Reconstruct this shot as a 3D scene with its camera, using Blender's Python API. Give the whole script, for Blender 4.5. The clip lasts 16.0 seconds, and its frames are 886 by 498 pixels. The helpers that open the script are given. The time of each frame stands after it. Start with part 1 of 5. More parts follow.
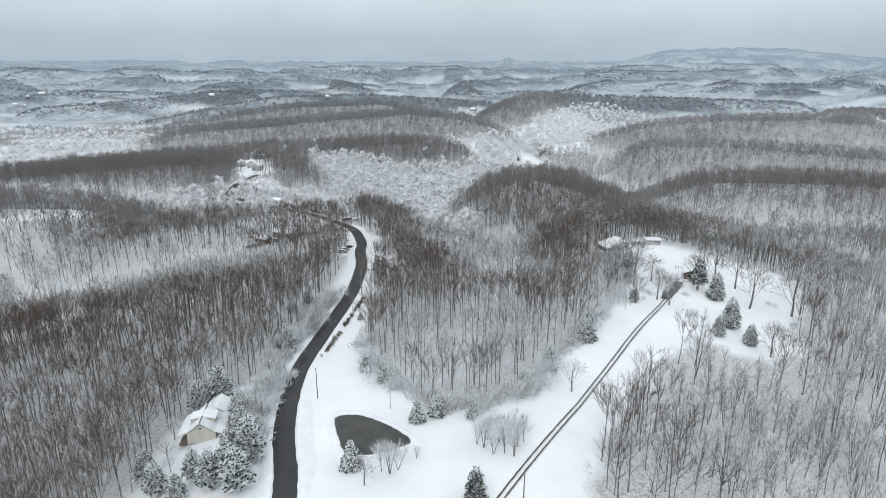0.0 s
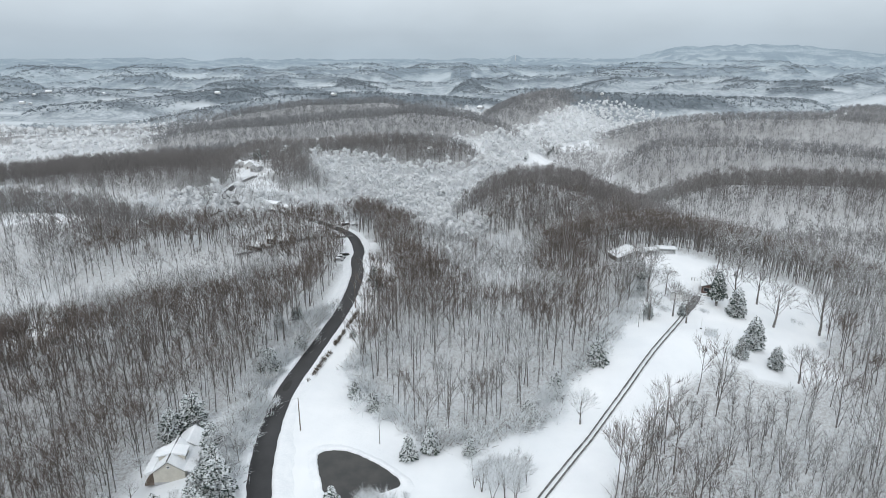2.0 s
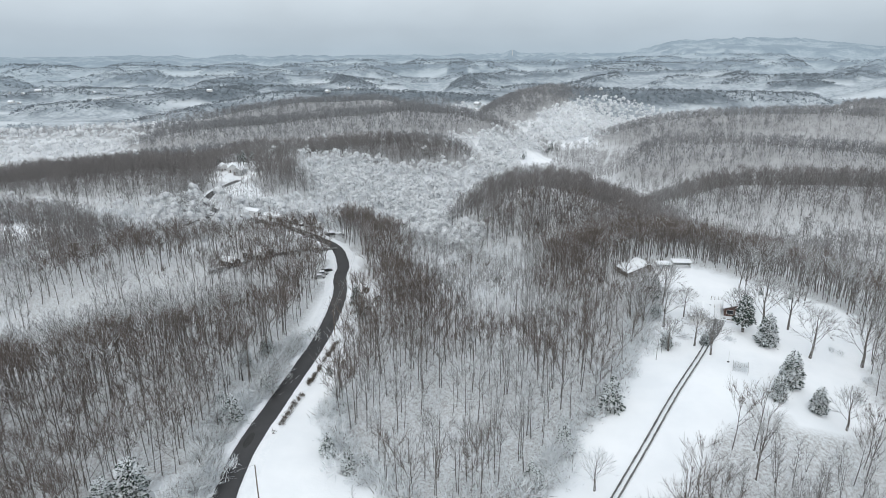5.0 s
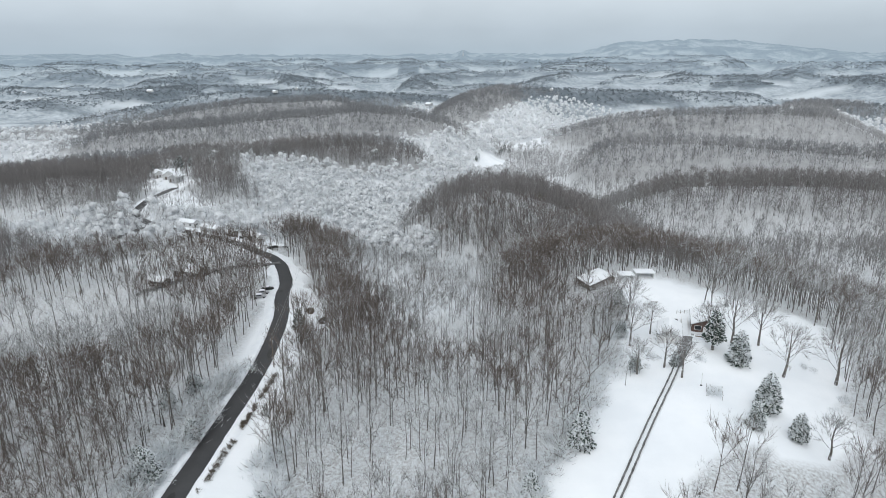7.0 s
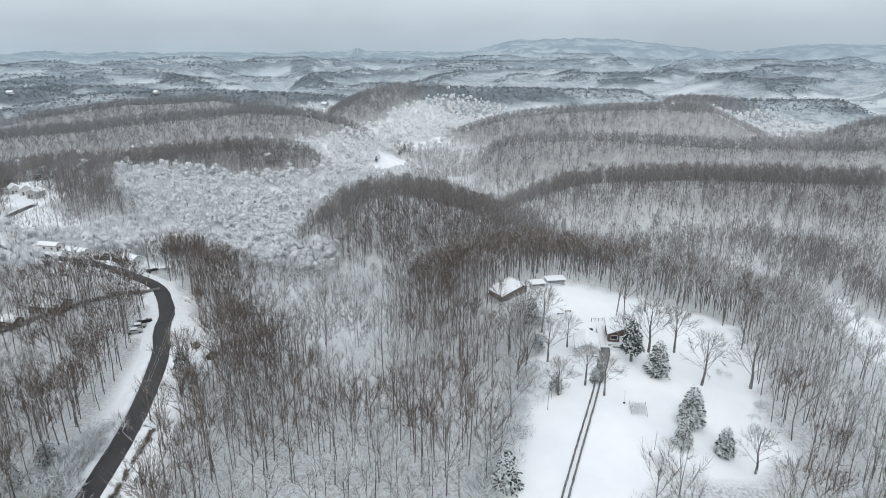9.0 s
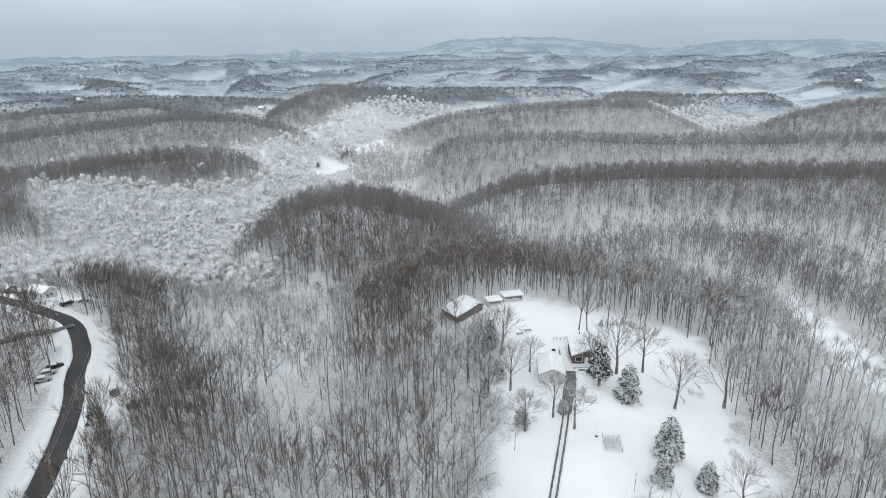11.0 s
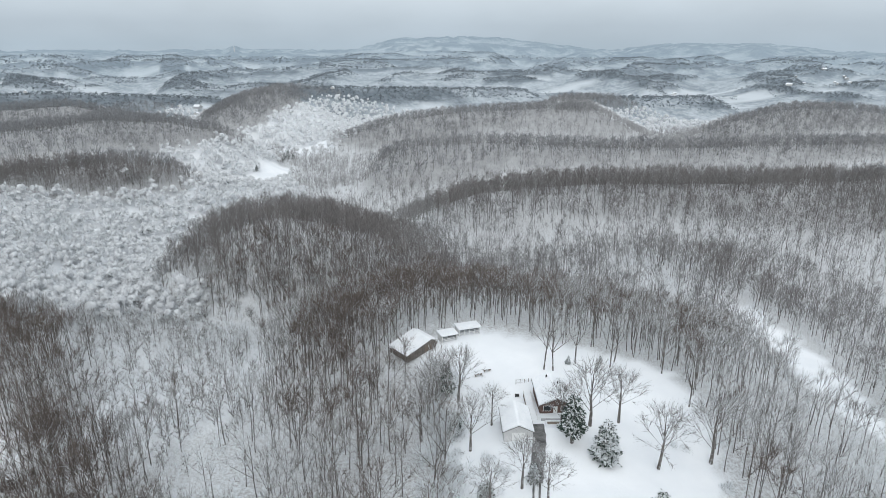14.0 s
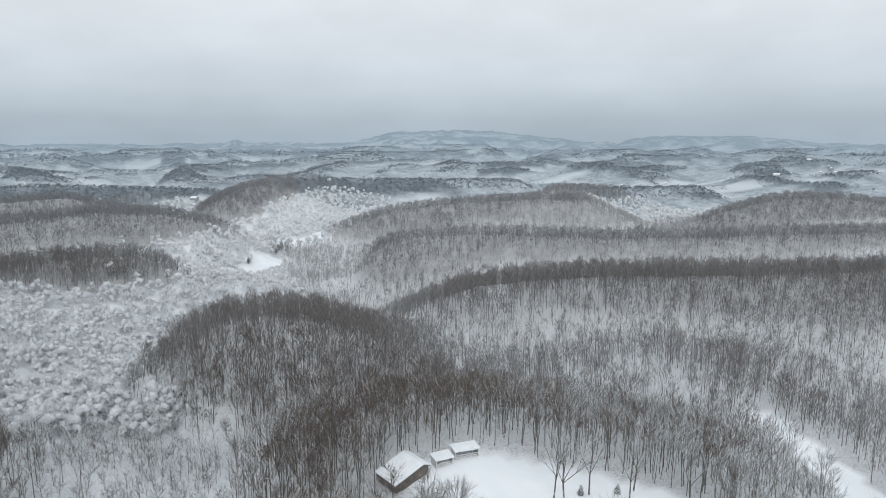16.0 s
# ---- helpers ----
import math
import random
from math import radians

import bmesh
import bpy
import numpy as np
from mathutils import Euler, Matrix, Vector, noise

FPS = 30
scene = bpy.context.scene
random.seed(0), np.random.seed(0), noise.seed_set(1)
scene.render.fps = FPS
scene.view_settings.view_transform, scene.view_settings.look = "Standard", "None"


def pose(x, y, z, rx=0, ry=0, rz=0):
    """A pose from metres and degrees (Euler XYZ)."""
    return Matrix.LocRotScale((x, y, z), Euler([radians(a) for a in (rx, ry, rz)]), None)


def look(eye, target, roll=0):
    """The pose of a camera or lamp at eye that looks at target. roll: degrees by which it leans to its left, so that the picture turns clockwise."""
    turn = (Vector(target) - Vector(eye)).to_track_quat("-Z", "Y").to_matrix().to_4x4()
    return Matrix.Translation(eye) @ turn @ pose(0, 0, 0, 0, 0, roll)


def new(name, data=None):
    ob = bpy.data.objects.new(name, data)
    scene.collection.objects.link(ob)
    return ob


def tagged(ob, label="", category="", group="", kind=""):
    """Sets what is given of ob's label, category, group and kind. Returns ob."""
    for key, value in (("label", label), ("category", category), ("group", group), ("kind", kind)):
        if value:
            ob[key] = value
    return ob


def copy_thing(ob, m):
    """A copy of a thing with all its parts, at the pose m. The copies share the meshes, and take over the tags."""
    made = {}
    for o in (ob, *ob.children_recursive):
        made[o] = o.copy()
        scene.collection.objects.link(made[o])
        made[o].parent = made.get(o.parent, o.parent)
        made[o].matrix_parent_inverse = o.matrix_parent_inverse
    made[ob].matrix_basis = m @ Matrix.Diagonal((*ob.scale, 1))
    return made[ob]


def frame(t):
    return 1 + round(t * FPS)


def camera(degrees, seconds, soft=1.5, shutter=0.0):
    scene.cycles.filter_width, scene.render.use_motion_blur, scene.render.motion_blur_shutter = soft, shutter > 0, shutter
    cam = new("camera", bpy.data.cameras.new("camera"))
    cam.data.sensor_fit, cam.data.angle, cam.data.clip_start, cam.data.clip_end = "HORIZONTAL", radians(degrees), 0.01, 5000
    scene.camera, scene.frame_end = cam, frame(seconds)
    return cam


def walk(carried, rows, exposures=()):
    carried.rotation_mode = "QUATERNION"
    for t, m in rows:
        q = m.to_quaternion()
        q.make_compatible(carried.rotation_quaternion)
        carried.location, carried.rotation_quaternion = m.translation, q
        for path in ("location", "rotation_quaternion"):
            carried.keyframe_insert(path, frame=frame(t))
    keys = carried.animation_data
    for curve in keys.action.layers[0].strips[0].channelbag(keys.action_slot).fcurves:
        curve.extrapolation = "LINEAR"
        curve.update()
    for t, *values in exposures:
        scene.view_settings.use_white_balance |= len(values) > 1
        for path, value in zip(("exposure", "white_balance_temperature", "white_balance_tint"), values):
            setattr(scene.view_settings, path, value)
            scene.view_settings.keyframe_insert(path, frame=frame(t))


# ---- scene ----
cam = camera(71.6, 16.0, soft=0.85)
PATH = [
    (0, (-2.50, -9.36, 100.09), (-4.28, 86.04, 70.17), 0.08),
    (0.5, (-1.84, -5.61, 100.13), (-4.01, 89.73, 70.04), 0.08),
    (1, (-1.21, -1.81, 100.15), (-3.73, 93.52, 70.04), 0.09),
    (1.5, (-0.59, 2.07, 100.18), (-3.44, 97.34, 69.94), 0.09),
    (2, (-0.02, 6.02, 100.18), (-3.03, 101.27, 69.88), -0.01),
    (2.5, (0.48, 10.05, 100.19), (-2.72, 105.27, 69.83), -0.11),
    (3, (0.88, 14.16, 100.17), (-2.37, 109.37, 69.76), -0.11),
    (3.5, (1.15, 18.35, 100.12), (-2.14, 113.52, 69.60), -0.11),
    (4, (1.34, 22.56, 100.07), (-2.04, 117.72, 69.50), -0.01),
    (4.2, (1.42, 24.27, 100.06), (-1.90, 119.38, 69.34), -0.20),
    (6.3, (2.27, 42.24, 99.70), (2.47, 137.30, 68.68), -0.11),
    (6.5, (2.38, 43.88, 99.70), (3.68, 138.95, 68.71), -0.11),
    (7, (2.70, 47.87, 99.75), (7.36, 142.84, 68.78), -0.12),
    (7.5, (2.99, 51.82, 99.86), (12.02, 146.43, 68.75), -0.05),
    (8, (3.34, 55.86, 99.97), (16.19, 150.00, 68.78), -0.08),
    (8.5, (3.87, 59.91, 100.09), (20.03, 153.52, 68.84), -0.01),
    (9, (4.50, 63.95, 100.26), (24.53, 156.80, 68.98), 0.05),
    (9.5, (5.26, 67.97, 100.43), (29.04, 159.90, 69.07), -0.10),
    (9.7, (5.60, 69.55, 100.49), (30.60, 161.15, 69.11), -0.12),
    (11.8, (9.46, 85.71, 101.43), (39.81, 175.68, 70.08), -0.31),
    (12, (9.89, 87.24, 101.49), (41.25, 176.84, 70.05), -0.02),
    (12.5, (11.11, 91.05, 101.61), (45.07, 179.68, 70.10), 0.13),
    (13, (12.44, 94.91, 101.73), (47.68, 183.02, 70.20), 0.20),
    (13.5, (13.91, 98.76, 101.86), (49.75, 186.64, 70.37), 0.19),
    (14, (15.47, 102.65, 102.01), (51.73, 190.34, 70.44), 0.18),
    (14.5, (17.12, 106.55, 102.21), (53.87, 194.67, 72.46), 0.15),
    (15, (18.83, 110.28, 102.36), (56.16, 199.59, 77.26), 0.09),
    (15.5, (20.57, 113.95, 102.49), (58.38, 204.06, 81.28), 0.14),
    (16, (22.31, 117.58, 102.64), (60.53, 208.26, 84.83), 0.01),
]
walk(cam, [(t, look(eye, target, roll)) for t, eye, target, roll in PATH],
     exposures=[(0, 0.21), (13.8, 0.21), (14.8, 0.16), (15.4, 0.08), (16, 0.05)])

# ---------------------------------------------------------------- sky and light
world = bpy.data.worlds.new("winter_sky")
scene.world = world
world.use_nodes = True
SUN_UP, SUN_AZ = radians(42), radians(200)


def build_sky():
    nt = world.node_tree
    nt.nodes.clear()
    N, L = nt.nodes.new, nt.links.new
    out, bg = N("ShaderNodeOutputWorld"), N("ShaderNodeBackground")
    sky = N("ShaderNodeTexSky")
    sky.sky_type, sky.sun_disc = "NISHITA", False
    sky.sun_elevation, sky.sun_rotation = SUN_UP, SUN_AZ
    dim = N("ShaderNodeVectorMath")
    dim.operation = "SCALE"
    dim.inputs["Scale"].default_value = 0.10
    L(sky.outputs["Color"], dim.inputs[0])
    tc, sep = N("ShaderNodeTexCoord"), N("ShaderNodeSeparateXYZ")
    L(tc.outputs["Generated"], sep.inputs[0])
    ramp = N("ShaderNodeValToRGB")
    L(sep.outputs["Z"], ramp.inputs["Fac"])
    stops = [(0.0, (0.385, 0.47, 0.55)), (0.028, (0.41, 0.485, 0.565)), (0.075, (0.55, 0.615, 0.68)), (0.15, (0.69, 0.735, 0.78)), (0.30, (0.84, 0.88, 0.91)), (0.8, (0.86, 0.92, 0.97))]
    el = ramp.color_ramp.elements
    while len(el) < len(stops):
        el.new(0.5)
    for e, (p, c) in zip(el, stops):
        e.position, e.color = p, (*c, 1)
    # soft cloud base, flattened towards the horizon
    mp = N("ShaderNodeMapping")
    mp.inputs["Scale"].default_value = (1.0, 1.0, 2.4)
    L(tc.outputs["Generated"], mp.inputs["Vector"])
    no = N("ShaderNodeTexNoise")
    no.inputs["Scale"].default_value, no.inputs["Detail"].default_value, no.inputs["Roughness"].default_value = 4.2, 5, 0.5
    L(mp.outputs[0], no.inputs["Vector"])
    cr = N("ShaderNodeMapRange")
    cr.inputs["From Min"].default_value, cr.inputs["From Max"].default_value = 0.35, 0.68
    cr.inputs["To Min"].default_value, cr.inputs["To Max"].default_value = 0.95, 1.07
    L(no.outputs["Fac"], cr.inputs["Value"])
    cl = N("ShaderNodeVectorMath")
    cl.operation = "SCALE"
    L(ramp.outputs["Color"], cl.inputs[0])
    L(cr.outputs[0], cl.inputs["Scale"])
    mix = N("ShaderNodeMix")
    mix.data_type = "RGBA"
    mix.inputs["Factor"].default_value = 0.92
    L(dim.outputs[0], mix.inputs["A"])
    L(cl.outputs[0], mix.inputs["B"])
    L(mix.outputs["Result"], bg.inputs["Color"])
    bg.inputs["Strength"].default_value = 1.0
    L(bg.outputs[0], out.inputs["Surface"])


build_sky()
sun = new("sun", bpy.data.lights.new("sun", "SUN"))
sun.data.energy, sun.data.angle, sun.data.color = 0.7, radians(25), (1.0, 0.97, 0.93)
sun.matrix_world = look((0, 0, 0), (-math.sin(SUN_AZ) * math.cos(SUN_UP), -math.cos(SUN_AZ) * math.cos(SUN_UP), -math.sin(SUN_UP)))


# ---------------------------------------------------------------- materials
class Nodes:
    """A small wrapper round one material's node tree."""

    def __init__(self, name):
        self.mat = bpy.data.materials.new(name)
        self.mat.use_nodes = True
        self.t = self.mat.node_tree
        self.bsdf = self.t.nodes["Principled BSDF"]
        self.bsdf.inputs["Specular IOR Level"].default_value = 0.3

    def n(self, kind, **sets):
        node = self.t.nodes.new(kind)
        for k, v in sets.items():
            node.inputs[k].default_value = v
        return node

    def link(self, a, b):
        self.t.links.new(a, b)

    def noise(self, scale, detail=4.0, rough=0.55, coord=None, stretch=None):
        no = self.n("ShaderNodeTexNoise", Scale=scale, Detail=detail, Roughness=rough)
        src = coord or self.n("ShaderNodeNewGeometry").outputs["Position"]
        if stretch:
            mp = self.n("ShaderNodeMapping", Scale=stretch)
            self.link(src, mp.inputs["Vector"])
            src = mp.outputs[0]
        self.link(src, no.inputs["Vector"])
        return no.outputs["Fac"]

    def span(self, value, a, b, lo=0.0, hi=1.0):
        mr = self.n("ShaderNodeMapRange")
        for k, v in (("From Min", a), ("From Max", b), ("To Min", lo), ("To Max", hi)):
            mr.inputs[k].default_value = v
        self.link(value, mr.inputs["Value"])
        return mr.outputs[0]

    def mix(self, fac, a, b):
        m = self.t.nodes.new("ShaderNodeMix")
        m.data_type = "RGBA"
        for key, v in (("A", a), ("B", b)):
            if isinstance(v, tuple):
                m.inputs[key].default_value = (*v, 1)
            else:
                self.link(v, m.inputs[key])
        if isinstance(fac, float):
            m.inputs["Factor"].default_value = fac
        else:
            self.link(fac, m.inputs["Factor"])
        return m.outputs["Result"]

    def math(self, op, a, b=None):
        m = self.t.nodes.new("ShaderNodeMath")
        m.operation = op
        for i, v in enumerate((a, b)):
            if v is None:
                continue
            if isinstance(v, (int, float)):
                m.inputs[i].default_value = v
            else:
                self.link(v, m.inputs[i])
        return m.outputs[0]

    def done(self, color, rough=0.8, bump=None, strength=0.3, distance=0.1):
        if isinstance(color, tuple):
            self.bsdf.inputs["Base Color"].default_value = (*color, 1)
        else:
            self.link(color, self.bsdf.inputs["Base Color"])
        if isinstance(rough, float):
            self.bsdf.inputs["Roughness"].default_value = rough
        else:
            self.link(rough, self.bsdf.inputs["Roughness"])
        if bump is not None:
            b = self.n("ShaderNodeBump", Strength=strength, Distance=distance)
            self.link(bump, b.inputs["Height"])
            self.link(b.outputs[0], self.bsdf.inputs["Normal"])
        return self.mat


SNOW, SNOW_DIM = (0.86, 0.88, 0.90), (0.76, 0.79, 0.82)


def two_tone(name, a, b, scale, rough=0.8, bump=0.25, distance=0.05, fine=6.0):
    """A surface that varies between two colours at two scales, with fine relief."""
    m = Nodes(name)
    big, small = m.noise(scale), m.noise(scale * fine, 3)
    fac = m.span(m.math("ADD", m.math("MULTIPLY", big, 0.6), m.math("MULTIPLY", small, 0.4)), 0.36, 0.64)
    return m.done(m.mix(fac, a, b), rough, small, bump, distance)


def ground_material():
    m = Nodes("snow_ground")
    # open snow: wind-packed, a little uneven; stubble and weeds show through in places
    drift, grain = m.noise(0.05), m.noise(1.3, 5)
    open_snow = m.mix(m.span(drift, 0.35, 0.65), SNOW_DIM, SNOW)
    stub = m.math("MULTIPLY", m.span(m.noise(2.2, 5, 0.7), 0.60, 0.72), m.span(m.noise(0.035, 2), 0.45, 0.65))
    open_snow = m.mix(m.math("MULTIPLY", stub, 0.35), open_snow, (0.36, 0.33, 0.29))
    # woodland floor: leaf litter, stems and logs through the snow
    litter = m.span(m.noise(1.5, 6, 0.75), 0.42, 0.68)
    wood = m.mix(litter, (0.64, 0.67, 0.69), (0.25, 0.232, 0.222))
    att = m.n("ShaderNodeAttribute")
    att.attribute_name = "woods"
    col = m.mix(att.outputs["Fac"], open_snow, wood)
    # farther woods: dark ridge-top crowns between rimed slopes
    far = m.n("ShaderNodeAttribute")
    far.attribute_name = "bare_crowns"
    tex = m.span(m.noise(0.09, 6, 0.7), 0.38, 0.62)
    dark = m.mix(tex, (0.13, 0.125, 0.125), (0.30, 0.30, 0.30))
    col = m.mix(far.outputs["Fac"], col, dark)
    return m.done(col, 0.85, m.math("ADD", m.math("MULTIPLY", drift, 3.0), grain), 0.25, 0.3)


def distance_haze_material():
    """Far hills: rimed woods and snowfields, with distance haze mixed into their colours."""
    m = Nodes("hazed_hills")
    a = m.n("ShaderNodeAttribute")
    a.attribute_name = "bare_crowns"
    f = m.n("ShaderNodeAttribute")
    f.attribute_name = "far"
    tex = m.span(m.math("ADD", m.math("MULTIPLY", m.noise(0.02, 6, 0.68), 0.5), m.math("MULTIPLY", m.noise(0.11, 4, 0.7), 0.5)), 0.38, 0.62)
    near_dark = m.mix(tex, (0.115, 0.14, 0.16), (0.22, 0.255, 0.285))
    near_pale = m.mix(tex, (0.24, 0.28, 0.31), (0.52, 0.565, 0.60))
    # the outer pair is bluer and flatter: haze painted into the colour
    hazed_dark = m.mix(tex, (0.235, 0.297, 0.347), (0.285, 0.35, 0.40))
    hazed_pale = m.mix(tex, (0.29, 0.355, 0.405), (0.42, 0.485, 0.53))
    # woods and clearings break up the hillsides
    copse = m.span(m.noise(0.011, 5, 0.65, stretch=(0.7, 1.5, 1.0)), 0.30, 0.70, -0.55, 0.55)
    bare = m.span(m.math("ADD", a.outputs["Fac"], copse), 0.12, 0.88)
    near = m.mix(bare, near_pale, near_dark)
    far = m.mix(bare, hazed_pale, hazed_dark)
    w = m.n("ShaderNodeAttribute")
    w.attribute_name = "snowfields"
    # snowfields dim and turn blue outward, the same painted haze
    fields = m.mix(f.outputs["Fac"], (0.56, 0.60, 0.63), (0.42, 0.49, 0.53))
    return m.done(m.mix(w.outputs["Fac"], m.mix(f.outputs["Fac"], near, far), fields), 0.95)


def bark_material(name, frost):
    m = Nodes(name)
    g = m.n("ShaderNodeNewGeometry")
    n = m.noise(3.0, 4, 0.6, stretch=(1, 1, 0.25))
    base = m.mix(m.span(n, 0.3, 0.7), (0.075, 0.067, 0.06), (0.20, 0.185, 0.17))
    rime = m.math("MULTIPLY", m.span(m.noise(1.7, 3), 0.56, 0.64), frost)
    return m.done(m.mix(rime, base, (0.74, 0.76, 0.78)), 0.9, n, 0.5, 0.05)


def twig_material(name, dark, light, frost, lo=0.0):
    """Bare twigs; a share of them carries snow and rime."""
    m = Nodes(name)
    g = m.n("ShaderNodeNewGeometry")
    r = g.outputs["Random Per Island"]
    base = m.mix(r, dark, light)
    patch = m.span(m.noise(0.06, 3), 0.40, 0.62, -0.12, 0.12)
    cut = m.math("SUBTRACT", 1.0 - frost, patch)
    white = m.math("GREATER_THAN", m.math("FRACT", m.math("MULTIPLY", r, 37.7)), cut)
    return m.done(m.mix(white, base, (0.74, 0.77, 0.79)), 0.9)


def massed_material(name, dark, light, grain=0.9):
    """Close crowns of bare woods seen as a mass: fine mottling, a little tone from tree to tree."""
    m = Nodes(name)
    r = m.n("ShaderNodeNewGeometry").outputs["Random Per Island"]
    fine, wide = m.noise(grain, 4, 0.7), m.noise(grain * 0.05, 3)
    f = m.math("ADD", m.math("ADD", m.math("MULTIPLY", fine, 0.6), m.math("MULTIPLY", wide, 0.3)), m.math("MULTIPLY", r, 0.25))
    return m.done(m.mix(m.span(f, 0.38, 0.78), dark, light), 0.95, fine, 0.6, 0.8)


def rime_material():
    m = Nodes("rime")
    n, fine = m.noise(0.55, 3, 0.6), m.noise(2.4, 3, 0.7)
    f = m.span(m.math("ADD", m.math("MULTIPLY", n, 0.5), m.math("MULTIPLY", fine, 0.5)), 0.36, 0.62)
    return m.done(m.mix(f, (0.54, 0.56, 0.58), (0.77, 0.79, 0.81)), 0.9, fine, 0.8, 0.6)


def conifer_material(name, frost):
    m = Nodes(name)
    g = m.n("ShaderNodeNewGeometry")
    sep = m.n("ShaderNodeSeparateXYZ")
    m.link(g.outputs["Normal"], sep.inputs[0])
    r = g.outputs["Random Per Island"]
    green = m.mix(r, (0.022, 0.04, 0.034), (0.085, 0.115, 0.097))
    cut = m.math("GREATER_THAN", m.math("ADD", m.math("FRACT", m.math("MULTIPLY", r, 53.1)), m.math("MULTIPLY", m.math("ABSOLUTE", sep.outputs["Z"]), 0.6)), 1.36 - frost)
    return m.done(m.mix(cut, green, (0.76, 0.79, 0.81)), 0.85)


def water_material():
    m = Nodes("pond_water")
    n = m.noise(0.25, 4)
    m.bsdf.inputs["Specular IOR Level"].default_value = 0.35
    return m.done(m.mix(m.span(n, 0.35, 0.65), (0.035, 0.036, 0.036), (0.06, 0.058, 0.055)), 0.35, m.noise(1.5, 3), 0.05, 0.05)


def asphalt_material():
    m = Nodes("wet_asphalt")
    long_patch, grain = m.noise(0.15, 4), m.noise(6.0, 3)
    c = m.mix(m.span(long_patch, 0.35, 0.65), (0.032, 0.032, 0.034), (0.060, 0.060, 0.062))
    c = m.mix(m.math("MULTIPLY", m.span(grain, 0.55, 0.7), 0.3), c, (0.11, 0.11, 0.11))
    return m.done(c, m.span(long_patch, 0.3, 0.7, 0.55, 0.8), grain, 0.2, 0.02)


MAT = {
    "ground": ground_material(),
    "far": distance_haze_material(),
    "bark": bark_material("bark", 0.5),
    "bark_rimed": bark_material("rimed_bark", 0.8),
    "twig_brown": twig_material("brown_twigs", (0.082, 0.067, 0.059), (0.21, 0.178, 0.160), 0.11),
    "twig_mixed": twig_material("half_rimed_twigs", (0.12, 0.114, 0.110), (0.30, 0.29, 0.285), 0.42),
    "twig_white": twig_material("rimed_twigs", (0.22, 0.21, 0.20), (0.45, 0.45, 0.45), 0.82),
    "rime": rime_material(),
    "massed": massed_material("massed_crowns", (0.135, 0.126, 0.123), (0.28, 0.267, 0.262)),
    # paler, bluer copy of the massed crowns: distance haze put into the colour
    "massed_hazed": massed_material("hazed_crowns", (0.172, 0.178, 0.187), (0.31, 0.317, 0.327), 0.6),
    "massed_dusted": massed_material("dusted_crowns", (0.14, 0.137, 0.137), (0.35, 0.347, 0.345)),
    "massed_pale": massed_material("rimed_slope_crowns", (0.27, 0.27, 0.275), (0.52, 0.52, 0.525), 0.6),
    # crowns beyond 1380 m, with blue-grey haze painted in
    "hazed_dark": massed_material("hazed_bare_crowns", (0.145, 0.17, 0.19), (0.24, 0.272, 0.295), 0.35),
    "hazed_pale": massed_material("hazed_rimed_crowns", (0.25, 0.29, 0.32), (0.44, 0.48, 0.51), 0.35),
    "conifer": conifer_material("snowy_needles", 0.55),
    "conifer_bare": conifer_material("sheltered_needles", 0.02),
    "conifer_green": conifer_material("green_needles", 0.30),
    "water": water_material(),
    "asphalt": asphalt_material(),
    "slush": two_tone("slush", (0.06, 0.06, 0.06), (0.22, 0.22, 0.22), 0.6, 0.7),
    "snow": two_tone("settled_snow", SNOW_DIM, SNOW, 0.4, 0.8, 0.2, 0.1),
    "cream": two_tone("cream_siding", (0.50, 0.48, 0.43), (0.60, 0.58, 0.52), 0.8, 0.7, 0.1),
    "white": two_tone("white_trim", (0.70, 0.71, 0.71), (0.80, 0.80, 0.79), 1.0, 0.6, 0.05),
    "grey": two_tone("grey_siding", (0.36, 0.37, 0.38), (0.46, 0.47, 0.47), 0.8, 0.7, 0.1),
    "pale_grey": two_tone("pale_siding", (0.52, 0.53, 0.53), (0.64, 0.64, 0.64), 0.8, 0.7, 0.1),
    "brown": two_tone("brown_siding", (0.075, 0.062, 0.055), (0.14, 0.115, 0.10), 0.9, 0.85, 0.2),
    "old_boards": two_tone("old_boards", (0.12, 0.11, 0.10), (0.21, 0.195, 0.18), 0.9, 0.85, 0.2),
    "brick": two_tone("brick_wall", (0.10, 0.066, 0.056), (0.17, 0.112, 0.095), 2.0, 0.85, 0.3),
    "roof": two_tone("shingle", (0.09, 0.09, 0.09), (0.17, 0.165, 0.16), 1.2, 0.9, 0.3),
    "glass": two_tone("dark_pane", (0.03, 0.035, 0.04), (0.06, 0.065, 0.07), 1.0, 0.12, 0.0),
    "wood": two_tone("weathered_wood", (0.13, 0.105, 0.085), (0.24, 0.20, 0.17), 3.0, 0.85, 0.3),
    "tan": two_tone("wet_gravel", (0.14, 0.12, 0.10), (0.24, 0.21, 0.18), 1.5, 0.85, 0.3),
    "metal": two_tone("galvanised", (0.32, 0.33, 0.34), (0.44, 0.45, 0.45), 2.0, 0.45, 0.05),
    "black": two_tone("dark_rubber", (0.02, 0.02, 0.02), (0.04, 0.04, 0.04), 4.0, 0.6, 0.1),
    "weed": two_tone("dead_weeds", (0.07, 0.06, 0.05), (0.20, 0.17, 0.14), 1.5, 0.9, 0.2),
}

# ---------------------------------------------------------------- landform
_grid = np.random.RandomState(7).rand(256, 256)


